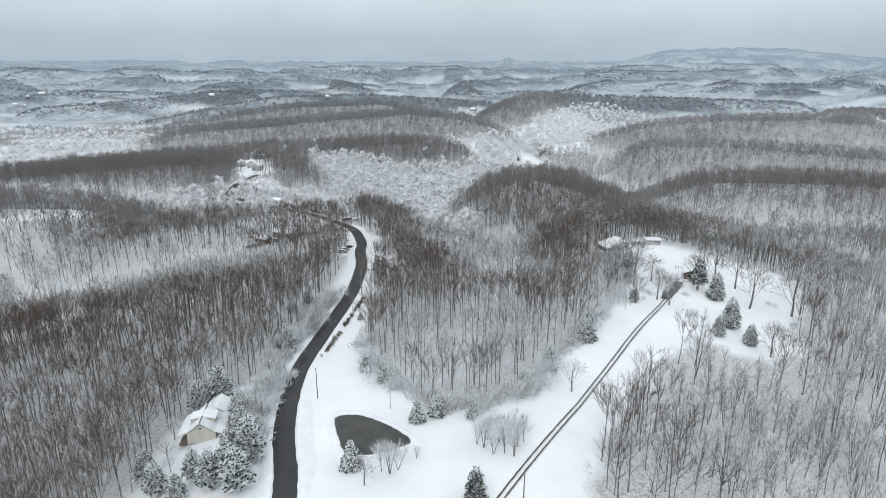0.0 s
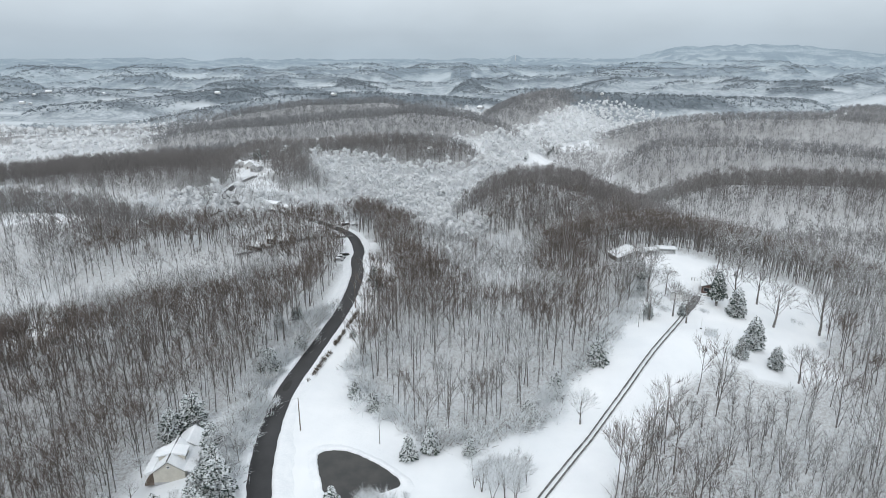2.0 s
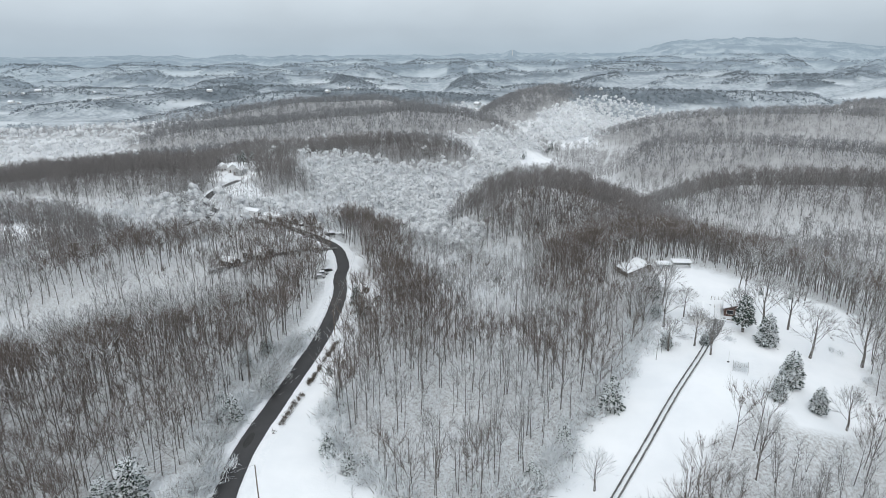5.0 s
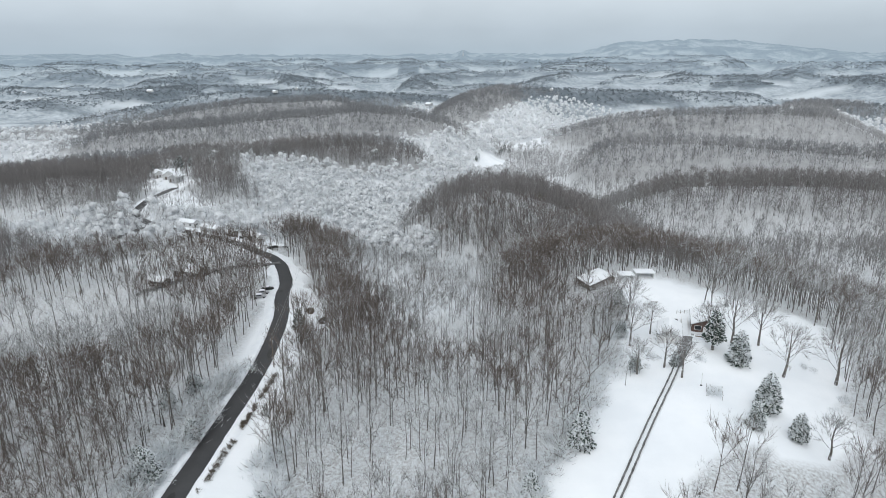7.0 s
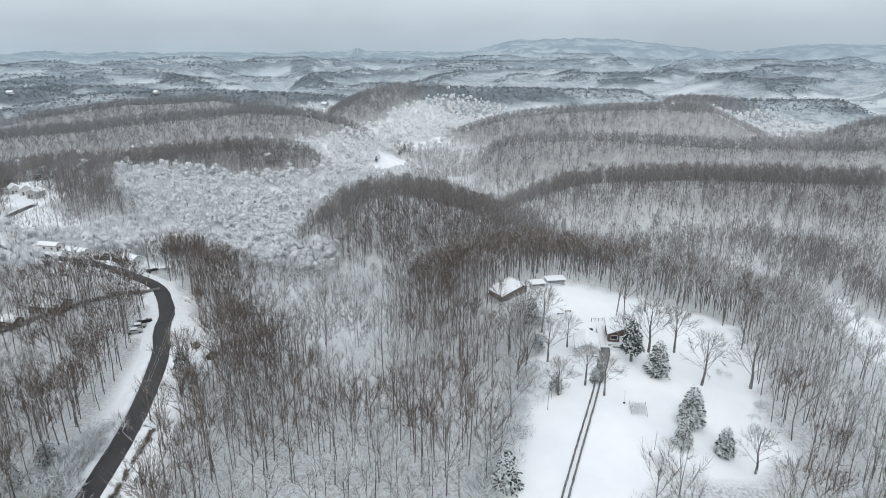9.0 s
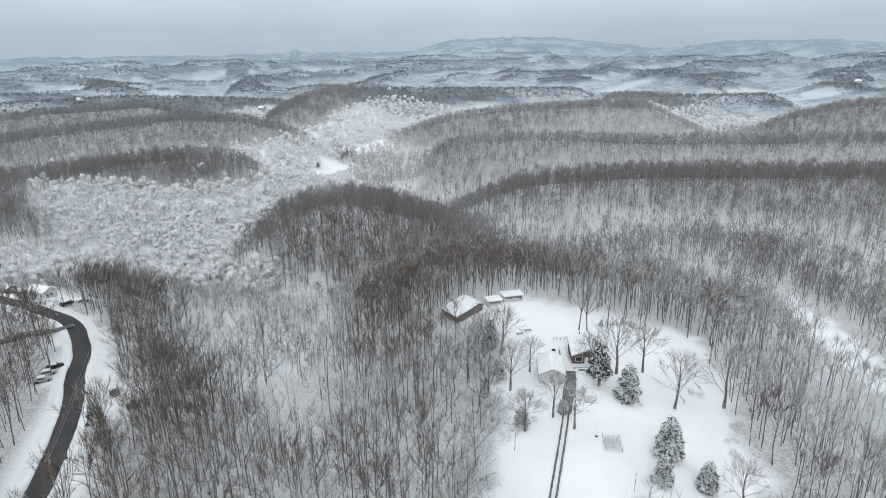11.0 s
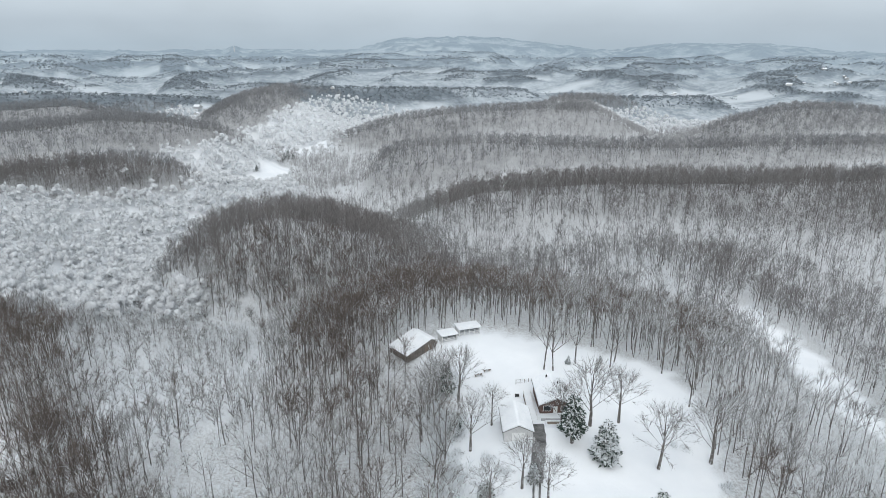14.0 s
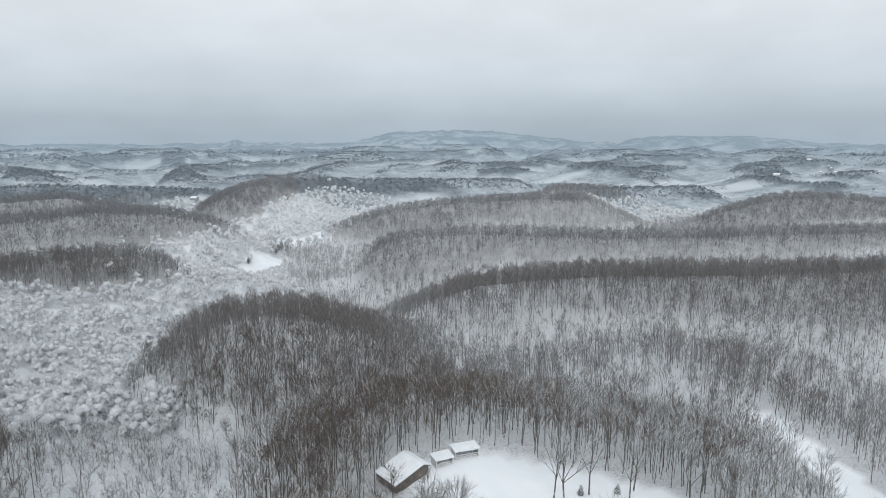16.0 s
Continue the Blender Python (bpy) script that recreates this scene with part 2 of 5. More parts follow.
def vnoise(x, y, scale, seed=0):
    """Smooth value noise in 0..1, over plan coordinates in metres."""
    x, y = np.asarray(x, float) / scale + 17.3 * seed + 1000, np.asarray(y, float) / scale + 41.7 * seed + 1000
    i, j = np.floor(x).astype(int), np.floor(y).astype(int)
    u, v = x - i, y - j
    u, v = u * u * (3 - 2 * u), v * v * (3 - 2 * v)
    g = lambda a, b: _grid[a % 256, b % 256]
    return (g(i, j) * (1 - u) + g(i + 1, j) * u) * (1 - v) + (g(i, j + 1) * (1 - u) + g(i + 1, j + 1) * u) * v


def fbm(x, y, scale, octaves=4, seed=0):
    s, a, tot = 0.0, 1.0, 0.0
    for k in range(octaves):
        s, tot = s + a * vnoise(x, y, scale / 2 ** k, seed + k), tot + a
        a *= 0.5
    return s / tot


def step(a, b, v):
    u = np.clip((v - a) / (b - a), 0, 1)
    return u * u * (3 - 2 * u)


def along(x, y, pts):
    """Distance to a line of (x, y, z) points and the line's own height at the nearest place."""
    best, zz = np.full(np.shape(x), 1e9), np.zeros(np.shape(x))
    for (ax, ay, az), (bx, by, bz) in zip(pts, pts[1:]):
        dx, dy = bx - ax, by - ay
        u = np.clip(((x - ax) * dx + (y - ay) * dy) / (dx * dx + dy * dy), 0, 1)
        d = np.hypot(x - ax - u * dx, y - ay - u * dy)
        zz = np.where(d < best, az + u * (bz - az), zz)
        best = np.minimum(best, d)
    return best, zz


ROAD = [(-30, -60, 18), (-31, 60, 17.5), (-36, 93, 17), (-42, 115, 17), (-45, 141, 17), (-43, 166, 17), (-40, 200, 17), (-41, 232, 16.5), (-45, 255, 15.5), (-46.5, 270, 15),
        (-54, 293, 15), (-66, 308, 15), (-85, 326, 15), (-108, 341, 15), (-128, 354, 15), (-146, 374, 15), (-152, 396, 15), (-153, 418, 15), (-149, 440, 15.5)]
# crest lines of the ridges: (slope, rounding of the brow, half-width of the level top, crest)
HOME_RIDGES = [
    (0.34, 16, 0, [(-25, -80, 18), (-36, 60, 17.5), (-44, 141, 17), (-42, 200, 17), (-48, 270, 14.5), (-80, 318, 14.5), (-120, 350, 15), (-152, 405, 14.5), (-153, 445, 16), (-165, 500, 15)]),
    (0.36, 26, 0, [(-20, 20, 18), (-18, 112, 16.7), (32, 122, 17.5), (55, 160, 20)]),
    (0.36, 24, 0, [(55, 160, 20), (84, 196, 21.5), (104, 212, 21), (86, 250, 20)]),
    (0.42, 8, 6, [(80, 255, 18), (90, 300, 8), (82, 350, 8), (62, 392, 14.5), (48, 420, 15), (30, 452, 2), (14, 480, -20)]),
]
HOLLOW_RIDGES = [
    (0.42, 10, 6, [(62, 392, 14), (34, 400, 11), (14, 406, 0), (-4, 412, -12), (-16, 418, -24)]),
    (0.30, 18, 0, [(8, 175, 18), (12, 225, 14), (12, 262, 8), (8, 300, 0), (-6, 345, -14)]),
    (0.28, 34, 0, [(180, 205, -9), (235, 280, -14), (250, 340, -12)]),
    (0.30, 16, 0, [(125, 245, 10), (160, 296, -4), (190, 340, -12)]),
]
NEAR_WEST_RIDGES = [
    (0.27, 10, 0, [(-43, 180, 16), (-66, 180, 18), (-88, 166, 18), (-112, 152, 16), (-160, 140, 12), (-240, 132, 6), (-420, 115, -5)]),
    (0.32, 10, 8, [(-60, 295, 14), (-86, 268, 16), (-150, 276, 14), (-219, 312, 17), (-330, 330, 13), (-520, 330, 6)]),
    (0.42, 8, 18, [(-153, 445, 16), (-230, 466, 16), (-310, 478, 8), (-400, 470, 0), (-540, 450, -8), (-760, 420, -10)]),
    (0.42, 10, 14, [(-165, 500, 15), (-150, 560, 9), (-204, 625, 4), (-300, 650, -6), (-420, 640, -20)]),
]
FARM_RIDGES = [
    (0.40, 10, 10, [(-150, 560, 9), (-95, 640, 8), (-40, 668, 7), (-8, 672, 2), (30, 690, -20)]),
    (0.46, 8, 20, [(-470, 900, -28), (-380, 880, -6), (-231, 850, 8), (-130, 880, 14), (-70, 905, 17), (0, 908, 12), (50, 930, -4), (96, 960, -34)]),
    (0.42, 14, 0, [(-640, 840, -10), (-587, 900, -12), (-560, 960, -20), (-480, 1010, -36)]),
]
WEST_RIDGES = [
    (0.42, 14, 0, [(-900, 860, 0), (-760, 900, -4), (-640, 880, -10)]),
    (0.46, 8, 8, [(-600, 1110, -42), (-480, 1080, -20), (-390, 1110, -4), (-300, 1200, 6), (-150, 1230, 8), (-40, 1180, -14)]),
    (0.44, 8, 10, [(-720, 1290, -44), (-600, 1300, -24), (-520, 1400, -8), (-430, 1520, 4), (-250, 1560, 8), (-60, 1480, 4), (70, 1540, -8)]),
    (0.42, 12, 6, [(-1000, 1500, -20), (-820, 1560, -10), (-690, 1720, 4), (-640, 1900, 8)]),
]
CREEK_RIDGES = [
    (0.50, 10, 10, [(56, 1050, -30), (84, 1130, 2), (130, 1260, 14), (215, 1420, 16), (390, 1470, 10), (600, 1500, 2), (820, 1560, -6)]),
]
EAST_RIDGES = [
    (0.46, 7, 12, [(136, 440, -22), (168, 458, -8), (207, 470, 3), (260, 462, 4), (310, 448, 5), (365, 428, 5), (405, 414, 4), (480, 400, 3), (640, 410, -2), (900, 400, -8)]),
    (0.46, 7, 14, [(165, 690, -34), (196, 680, -10), (230, 690, 2), (300, 686, 2), (345, 650, 2), (430, 610, 0), (535, 580, 0), (660, 560, -2), (860, 550, -8)]),
]
FAR_EAST_RIDGES = [
    (0.48, 8, 14, [(225, 1000, -30), (290, 960, -6), (350, 940, 4), (430, 936, 7), (520, 930, 9), (575, 905, 6), (620, 980, 2), (700, 1130, 2), (860, 1190, -4), (1100, 1200, -10)]),
    (0.50, 8, 10, [(640, 740, -34), (760, 780, -6), (900, 800, 8), (1010, 800, 4), (1150, 760, -12)]),
]
RIDGES = HOME_RIDGES + HOLLOW_RIDGES + NEAR_WEST_RIDGES + FARM_RIDGES + WEST_RIDGES + CREEK_RIDGES + EAST_RIDGES + FAR_EAST_RIDGES


def height(x, y):
    """The lie of the land."""
    x, y = np.asarray(x, float), np.asarray(y, float)
    k, acc = 3.0, 0.0
    for slope, w, flat, pts in RIDGES:
        d, z = along(x, y, pts)
        d = np.maximum(d - flat, 0)
        h = z - slope * (np.sqrt(d * d + w * w) - w)
        acc = acc + np.exp(np.clip(h, -90, 60) / k)
    floor = -46 + 6 * (fbm(x, y, 160, 3, 3) - 0.5)
    h = k * np.log(acc + np.exp(floor / k))
    # rolling country beyond
    r = np.hypot(x, y)
    w = step(1750, 2250, r)
    base = -24 + 62 * step(1300, 4700, r) - 22 * step(-300, -1500, x) * step(3600, 1900, r)
    wx, wy = x + 160 * (fbm(x, y, 700, 2, 33) - 0.5), y + 160 * (fbm(x, y, 700, 2, 37) - 0.5)
    roll = (48 + 20 * step(1900, 3000, r)) * (0.5 - np.abs(fbm(wx * 0.8, wy * 1.1, 330, 3, 11) - 0.5) * 3.4) + 18 * (fbm(x, y, 1300, 2, 5) - 0.5)
    h = h * (1 - w) + (base + roll) * w
    # the long mountain and its neighbour on the skyline
    az = np.degrees(np.arctan2(x, y))
    rim = step(3300, 4300, r)
    top = 92 * step(13.5, 19, az) * step(37, 25, az) * (0.82 + 0.3 * vnoise(az, r * 0, 4.0, 2)) + 46 * step(36, 42, az) * step(54, 47, az) + 22 * np.exp(-((az - 4.6) / 0.5) ** 2)
    h = h + rim * top
    h = h + step(40, 200, r) * 2.2 * (fbm(x, y, 46, 3, 9) - 0.5) * step(0.2, 1, 1 - mask_open(x, y))
    # roadbed and pond basin are graded
    d, z = along(x, y, ROAD)
    s = step(12, 4.5, d)
    h = h * (1 - s) + z * s
    s = step(27, 16, np.hypot((x + 21), (y - 113) * 1.3))
    return h * (1 - s) + 16.55 * s


def inside(x, y, poly):
    """Which plan points lie in a closed outline."""
    x, y = np.asarray(x, float), np.asarray(y, float)
    odd = np.zeros(x.shape, bool)
    for (ax, ay), (bx, by) in zip(poly, poly[1:] + poly[:1]):
        hit = (ay > y) != (by > y)
        odd ^= hit & (x < (bx - ax) * (y - ay) / ((by - ay) or 1e-9) + ax)
    return odd


MEADOW = [(-22, 34), (-30, 44), (-34, 62), (-36, 93), (-40, 141), (-38, 176), (-32, 200), (-30, 165), (-26, 147), (-14, 133), (-6, 124), (4, 123), (18, 131), (31, 154), (41, 167), (53, 190), (60, 212), (72, 235),
          (66, 252), (89, 256), (103, 243), (121, 229), (131, 217), (124, 198), (109, 178), (104, 160), (86, 148), (70, 158), (58, 146), (47, 131), (36, 117), (27, 100), (20, 80), (13, 63), (7, 46), (-6, 36)]
LOTS = [[(-69, 84), (-66, 68), (-55, 58), (-40, 60), (-42, 86), (-44, 100), (-47, 106), (-50, 134), (-62, 136), (-70, 122)],
        [(-150, 385), (-140, 392), (-120, 405), (-118, 420), (-138, 430), (-150, 428)],
        [(-188, 494), (-152, 480), (-142, 508), (-150, 535), (-182, 532)],
        [(-166, 436), (-142, 436), (-140, 460), (-158, 478), (-174, 466)],
        [(-42, 272), (-35, 262), (-31, 252), (-25, 246), (-27, 231), (-38, 226)]]
LOTS += [[(-124, 348), (-60, 318), (-50, 322), (-66, 338), (-112, 362)],
         [(78, 775), (90, 778), (112, 815), (134, 866), (137, 892), (110, 882), (78, 812)],
         [(138, 976), (172, 962), (204, 984), (206, 1046), (178, 1036), (138, 1010)],
         [(138, 562), (150, 554), (166, 556), (173, 574), (166, 584), (144, 582)],
         [(-250, 300), (-205, 306), (-190, 325), (-240, 330)],
         [(236, 296), (229, 278), (219, 257), (206, 237), (186, 212), (178, 190), (188, 184), (202, 202), (225, 226), (237, 249), (246, 276), (249, 294)]]


def mask_open(x, y):
    """1 on open snow, 0 in the woods."""
    m = inside(x, y, MEADOW)
    for p in LOTS:
        m = m | inside(x, y, p)
    d, _ = along(x, y, ROAD)
    return (m | (d < np.where(np.asarray(y) > 300, 4.6, np.where((np.asarray(y) > 236) & (np.asarray(x) < -44), 6.2, 8.5)))).astype(float)


def crest(x, y):
    """How far a place stands above its surroundings: ridge tops against hollows."""
    h = height(x, y)
    near = sum(height(x + q * math.cos(a), y + q * math.sin(a)) for q in (60, 130) for a in (0, 1.26, 2.51, 3.77, 5.03)) / 10
    return h - near


# where freezing mist has whitened whole hillsides: (x, y, radius)
RIMED = [(8, 224, 12), (-230, 305, 40), (0, 268, 20), (-52, 125, 14), (76, 112, 28), (128, 128, 22), (155, 182, 36), (-110, 318, 40), (-150, 370, 45), (-90, 335, 30), (8, 264, 18), (-4, 338, 26), (215, 230, 40), (-120, 205, 34), (10, 560, 70), (-40, 500, 70), (40, 640, 50)]
RIMED += [(70, 740, 60), (60, 820, 60), (30, 900, 55), (20, 480, 60), (120, 880, 50), (260, 1180, 130), (430, 1330, 150), (160, 1100, 60), (-600, 900, 120), (-720, 860, 120), (500, 860, 70), (620, 860, 90), (720, 930, 110), (640, 1050, 70), (-330, 400, 60), (-440, 390, 70), (-260, 1000, 60)]

BROWN = [(-480, 1085, 55), (-390, 1110, 55), (-300, 1200, 50), (-560, 1350, 60), (-430, 1520, 70), (900, 800, 120), (1010, 790, 100), (-230, 455, 60), (-300, 458, 60), (-360, 480, 50), (-60, 660, 45), (-110, 640, 45), (-150, 880, 80), (-80, 900, 40), (-240, 850, 60), (52, 412, 34), (70, 372, 26), (26, 404, 22), (6, 408, 16), (-24, 240, 28), (-12, 205, 13), (-28, 290, 24), (40, 250, 34), (-85, 145, 40), (-90, 110, 40), (-140, 150, 50), (-120, 262, 34), (84, 1140, 40), (130, 1270, 60)]


def tone(x, y):
    """0 brown ridge-top woods, 1 half rimed, 2 white rimed hollows."""
    c = crest(x, y) + 5 * (fbm(x, y, 70, 3, 51) - 0.5)
    c = c - 1.2 * step(110, 190, x) * step(400, 300, y) - 3.4 * step(380, 480, y) - 2.6 * step(110, 180, x) * step(380, 430, y) * step(760, 700, y)
    for cx, cy, r in ((18, 146, 26), (-8, 150, 20), (-100, 585, 45), (-165, 560, 40), (-90, 510, 50), (14, 200, 16), (104, 268, 18), (126, 240, 22), (140, 206, 26), (120, 170, 28)):
        c = c - 8 * np.exp(-(((x - cx) / r) ** 2 + ((y - cy) / r) ** 2))
    for cx, cy, r in BROWN:
        c = c + 7 * np.exp(-(((x - cx) / r) ** 2 + ((y - cy) / r) ** 2))
    for cx, cy, r in RIMED:
        c = c - 13 * np.exp(-(((x - cx) / r) ** 2 + ((y - cy) / r) ** 2))
    c = c + 2.6 * step(330, 480, y) * (vnoise(x, y, 3.1, 4) + vnoise(x, y, 7.3, 8) - 1)
    kind = np.where(c > 0.8, 0, np.where(c > -4.5, 1, 2))
    # east of the creek the slopes keep their bare trunks
    east = (x > 118) & (y > 180) & (y < 960)
    west = (x < -55) & (y < 285)
    return np.where(east | west, np.minimum(kind, 1), kind)


def link_mesh(name, verts, faces, mats, parent=None, mat_index=None, smooth=False):
    me = bpy.data.meshes.new(name)
    verts, faces = np.asarray(verts, np.float32), np.asarray(faces, np.int32)
    n = faces.shape[1]
    me.vertices.add(len(verts))
    me.vertices.foreach_set("co", verts.ravel())
    me.loops.add(faces.size)
    me.loops.foreach_set("vertex_index", faces.ravel())
    me.polygons.add(len(faces))
    me.polygons.foreach_set("loop_start", np.arange(0, faces.size, n, dtype=np.int32))
    if mat_index is not None:
        me.polygons.foreach_set("material_index", np.asarray(mat_index, np.int32))
    me.polygons.foreach_set("use_smooth", np.full(len(faces), smooth))
    for m in mats:
        me.materials.append(m)
    me.update(calc_edges=True)
    if name is None:
        return me
    ob = new(name, me)
    ob.parent = parent
    return ob


def build_ground():
    nu, nv = 310, 300
    x = 168 * np.sinh(4.0 * np.linspace(-1, 1, nu))
    y = 200 + 168 * np.sinh(4.0 * np.linspace(-0.56, 1.0, nv))
    X, Y = np.meshgrid(x, y)
    X, Y = X.ravel(), Y.ravel()
    Z = height(X, Y)
    idx = np.arange(nu * nv).reshape(nv, nu)
    f = np.stack([idx[:-1, :-1], idx[:-1, 1:], idx[1:, 1:], idx[1:, :-1]], -1).reshape(-1, 4)
    r = np.hypot(X, Y)
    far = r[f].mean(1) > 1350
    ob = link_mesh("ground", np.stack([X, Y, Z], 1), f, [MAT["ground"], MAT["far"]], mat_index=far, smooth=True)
    woods = 1 - mask_open(X, Y)
    c = crest(X, Y)
    floor = woods * (0.25 + 0.75 * np.maximum(step(-7, 0, c), step(270, 330, r)))
    white = tone(X, Y) == 2
    floor = np.where(white, (0.85 - 0.7 * step(330, 430, r)) * floor, floor * (1 - 0.15 * step(300, 400, r)))
    c = c + 10 * (fbm(X, Y, 120, 3, 21) - 0.5)
    bare = np.where(white, 0.0, step(-2, 6, c) * woods * step(300, 700, r) * 0.55)
    patch = step(0.5, 0.62, fbm(X * 0.6, Y * 1.6, 260, 4, 31))
    # patches lose contrast on the skyline, part of the painted haze
    patch = patch * (1 - 0.85 * step(3300, 4000, r))
    bare = np.where(r > 1350, np.clip(0.16 + 0.84 * step(-1, 6, c), 0, 1) * (1 - 0.6 * patch), bare)
    fields = step(0.60, 0.65, fbm(X * 0.5, Y * 1.7, 150, 3, 71)) * step(1300, 1500, r) * step(4200, 3300, r) * step(5, 1, c)
    # the far attribute sets how much painted haze a place gets
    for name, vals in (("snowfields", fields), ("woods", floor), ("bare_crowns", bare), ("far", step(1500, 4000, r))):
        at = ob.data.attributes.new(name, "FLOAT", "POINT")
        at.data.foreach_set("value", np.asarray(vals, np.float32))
    return tagged(ob, "rolling snow-covered ground with woodland floor and ridges", "ground", kind="structure")


build_ground()


# ---------------------------------------------------------------- roads, tracks and pond
def part(name, bm, material, parent, label=""):
    """Links a bmesh as one mesh object under a thing or a part."""
    me = bpy.data.meshes.new(name)
    bm.to_mesh(me)
    bm.free()
    me.materials.append(material)
    ob = new(name, me)
    ob.parent = parent
    if label:
        ob["label"] = label
    return ob


def smooth_line(pts, gap):
    """A rounded line through plan points, at even steps."""
    p = np.array(pts, float)
    out = []
    for i in range(len(p) - 1):
        a, b, c, d = p[max(i - 1, 0)], p[i], p[i + 1], p[min(i + 2, len(p) - 1)]
        n = max(2, int(np.linalg.norm(c - b) / gap))
        for t in np.arange(n) / n:
            out.append(0.5 * (2 * b + (c - a) * t + (2 * a - 5 * b + 4 * c - d) * t ** 2 + (3 * b - a - 3 * c + d) * t ** 3))
    out.append(p[-1])
    return np.array(out)


def ribbon(name, line, profile, mats, lift=0.0, ragged=0.0, seed=0, zs=None):
    """A strip of ground along a line; profile: rows of (offset, height); mats one for each lane of it."""
    rng = np.random.RandomState(seed)
    d = np.gradient(line[:, :2], axis=0)
    d /= np.linalg.norm(d, axis=1)[:, None]
    nrm = np.stack([d[:, 1], -d[:, 0]], 1)
    n, k = len(line), len(profile)
    V = np.zeros((n, k, 3))
    for j, (off, up) in enumerate(profile):
        o = off + (rng.rand(n) - 0.5) * ragged * (1 if j in (0, k - 1) else 0.3)
        V[:, j, :2] = line[:, :2] + nrm * o[:, None]
        z = height(V[:, j, 0], V[:, j, 1]) if zs is None else zs
        V[:, j, 2] = z + lift + up
    idx = np.arange(n * k).reshape(n, k)
    f = np.stack([idx[:-1, :-1], idx[:-1, 1:], idx[1:, 1:], idx[1:, :-1]], -1)
    mi = np.tile(np.arange(k - 1), (n - 1, 1)) if len(mats) > 1 else np.zeros((n - 1, k - 1))
    return link_mesh(name, V.reshape(-1, 3), f.reshape(-1, 4), mats, mat_index=mi.ravel(), smooth=True)


def build_roads():
    line = smooth_line([(x, y) for x, y, z in ROAD], 2.0)
    _, zs = along(line[:, 0], line[:, 1], ROAD)
    road = ribbon("road", line, [(-2.55, -0.25), (-2.25, 0.02), (0, 0.09), (2.25, 0.02), (2.55, -0.25)], [MAT["asphalt"]], 0.30, 0.3, 1, zs)
    tagged(road, "wet black two-lane asphalt road cleared of snow", "road", kind="structure")
    # ploughed banks of snow on both sides
    for side, s in ((-1, 3), (1, 4)):
        prof = [(side * o, u) for o, u in ((2.35, -0.1), (2.65, 0.42), (3.4, 0.5), (4.6, 0.22), (6.6, -0.5))]
        b = ribbon("snow_bank", line, prof if side > 0 else prof[::-1], [MAT["snow"]], 0.1, 0.5, s, zs)
        tagged(b, "low ploughed snow bank beside the wet road", "snow bank", kind="structure")
    # driveway to the brown house in the woods, and a side road past the bend
    for pts, w, nm in (([(-53, 291.4), (-57, 289.6), (-66.7, 284), (-77, 279), (-83, 273), (-88, 265), (-98, 258)], 1.3, "driveway"), ([(-112, 343), (-128, 348), (-150, 343), (-172, 340)], 2.0, "side_road")):
        d = ribbon(nm, smooth_line(pts, 2.0), [(-w, -0.15), (-w * 0.9, 0.03), (w * 0.9, 0.03), (w, -0.15)], [MAT["slush"]], 0.75, 0.3, 7)
        tagged(d, "narrow dark driveway with slush, running through woods", "driveway", kind="structure")
    path = ribbon("footpath", smooth_line([(-51, 131), (-55.1, 131.2), (-57.6, 129.4), (-57.4, 126.6), (-56.2, 123), (-55.3, 118.8), (-55.2, 115.4)], 0.7), [(-0.6, -0.1), (-0.5, 0.03), (0.5, 0.03), (0.6, -0.1)], [MAT["slush"]], 0.16, 0.12, 15)
    tagged(path, "dark wet footpath curving beside the cream house", "path", kind="structure")
    # two wheel tracks across the snowfield
    way = smooth_line([(0, 82), (5.2, 91.5), (24, 118), (34, 132.5), (45, 148.5), (57, 166.5), (69, 185), (73, 192), (77, 198)], 0.8)
    for o in (-0.58, 0.58):
        t = ribbon("wheel_track", way, [(o - 0.2, 0.0), (o - 0.13, 0.03), (o + 0.13, 0.03), (o + 0.2, 0.0)], [MAT["slush"]], 0.22, 0.09, 11 if o < 0 else 12)
        tagged(t, "dark wheel track worn through snow on the field", "wheel track", "tracks across the field", "structure")
    court = ribbon("gravel_court", smooth_line([(70, 187), (74, 193), (78, 199), (80.5, 204)], 1.0), [(-1.4, -0.1), (-1.1, 0.03), (1.1, 0.03), (1.4, -0.1)], [MAT["slush"]], 0.25, 0.3, 13)
    tagged(court, "wet gravel drive with patches of slush beside the house", "driveway", kind="structure")


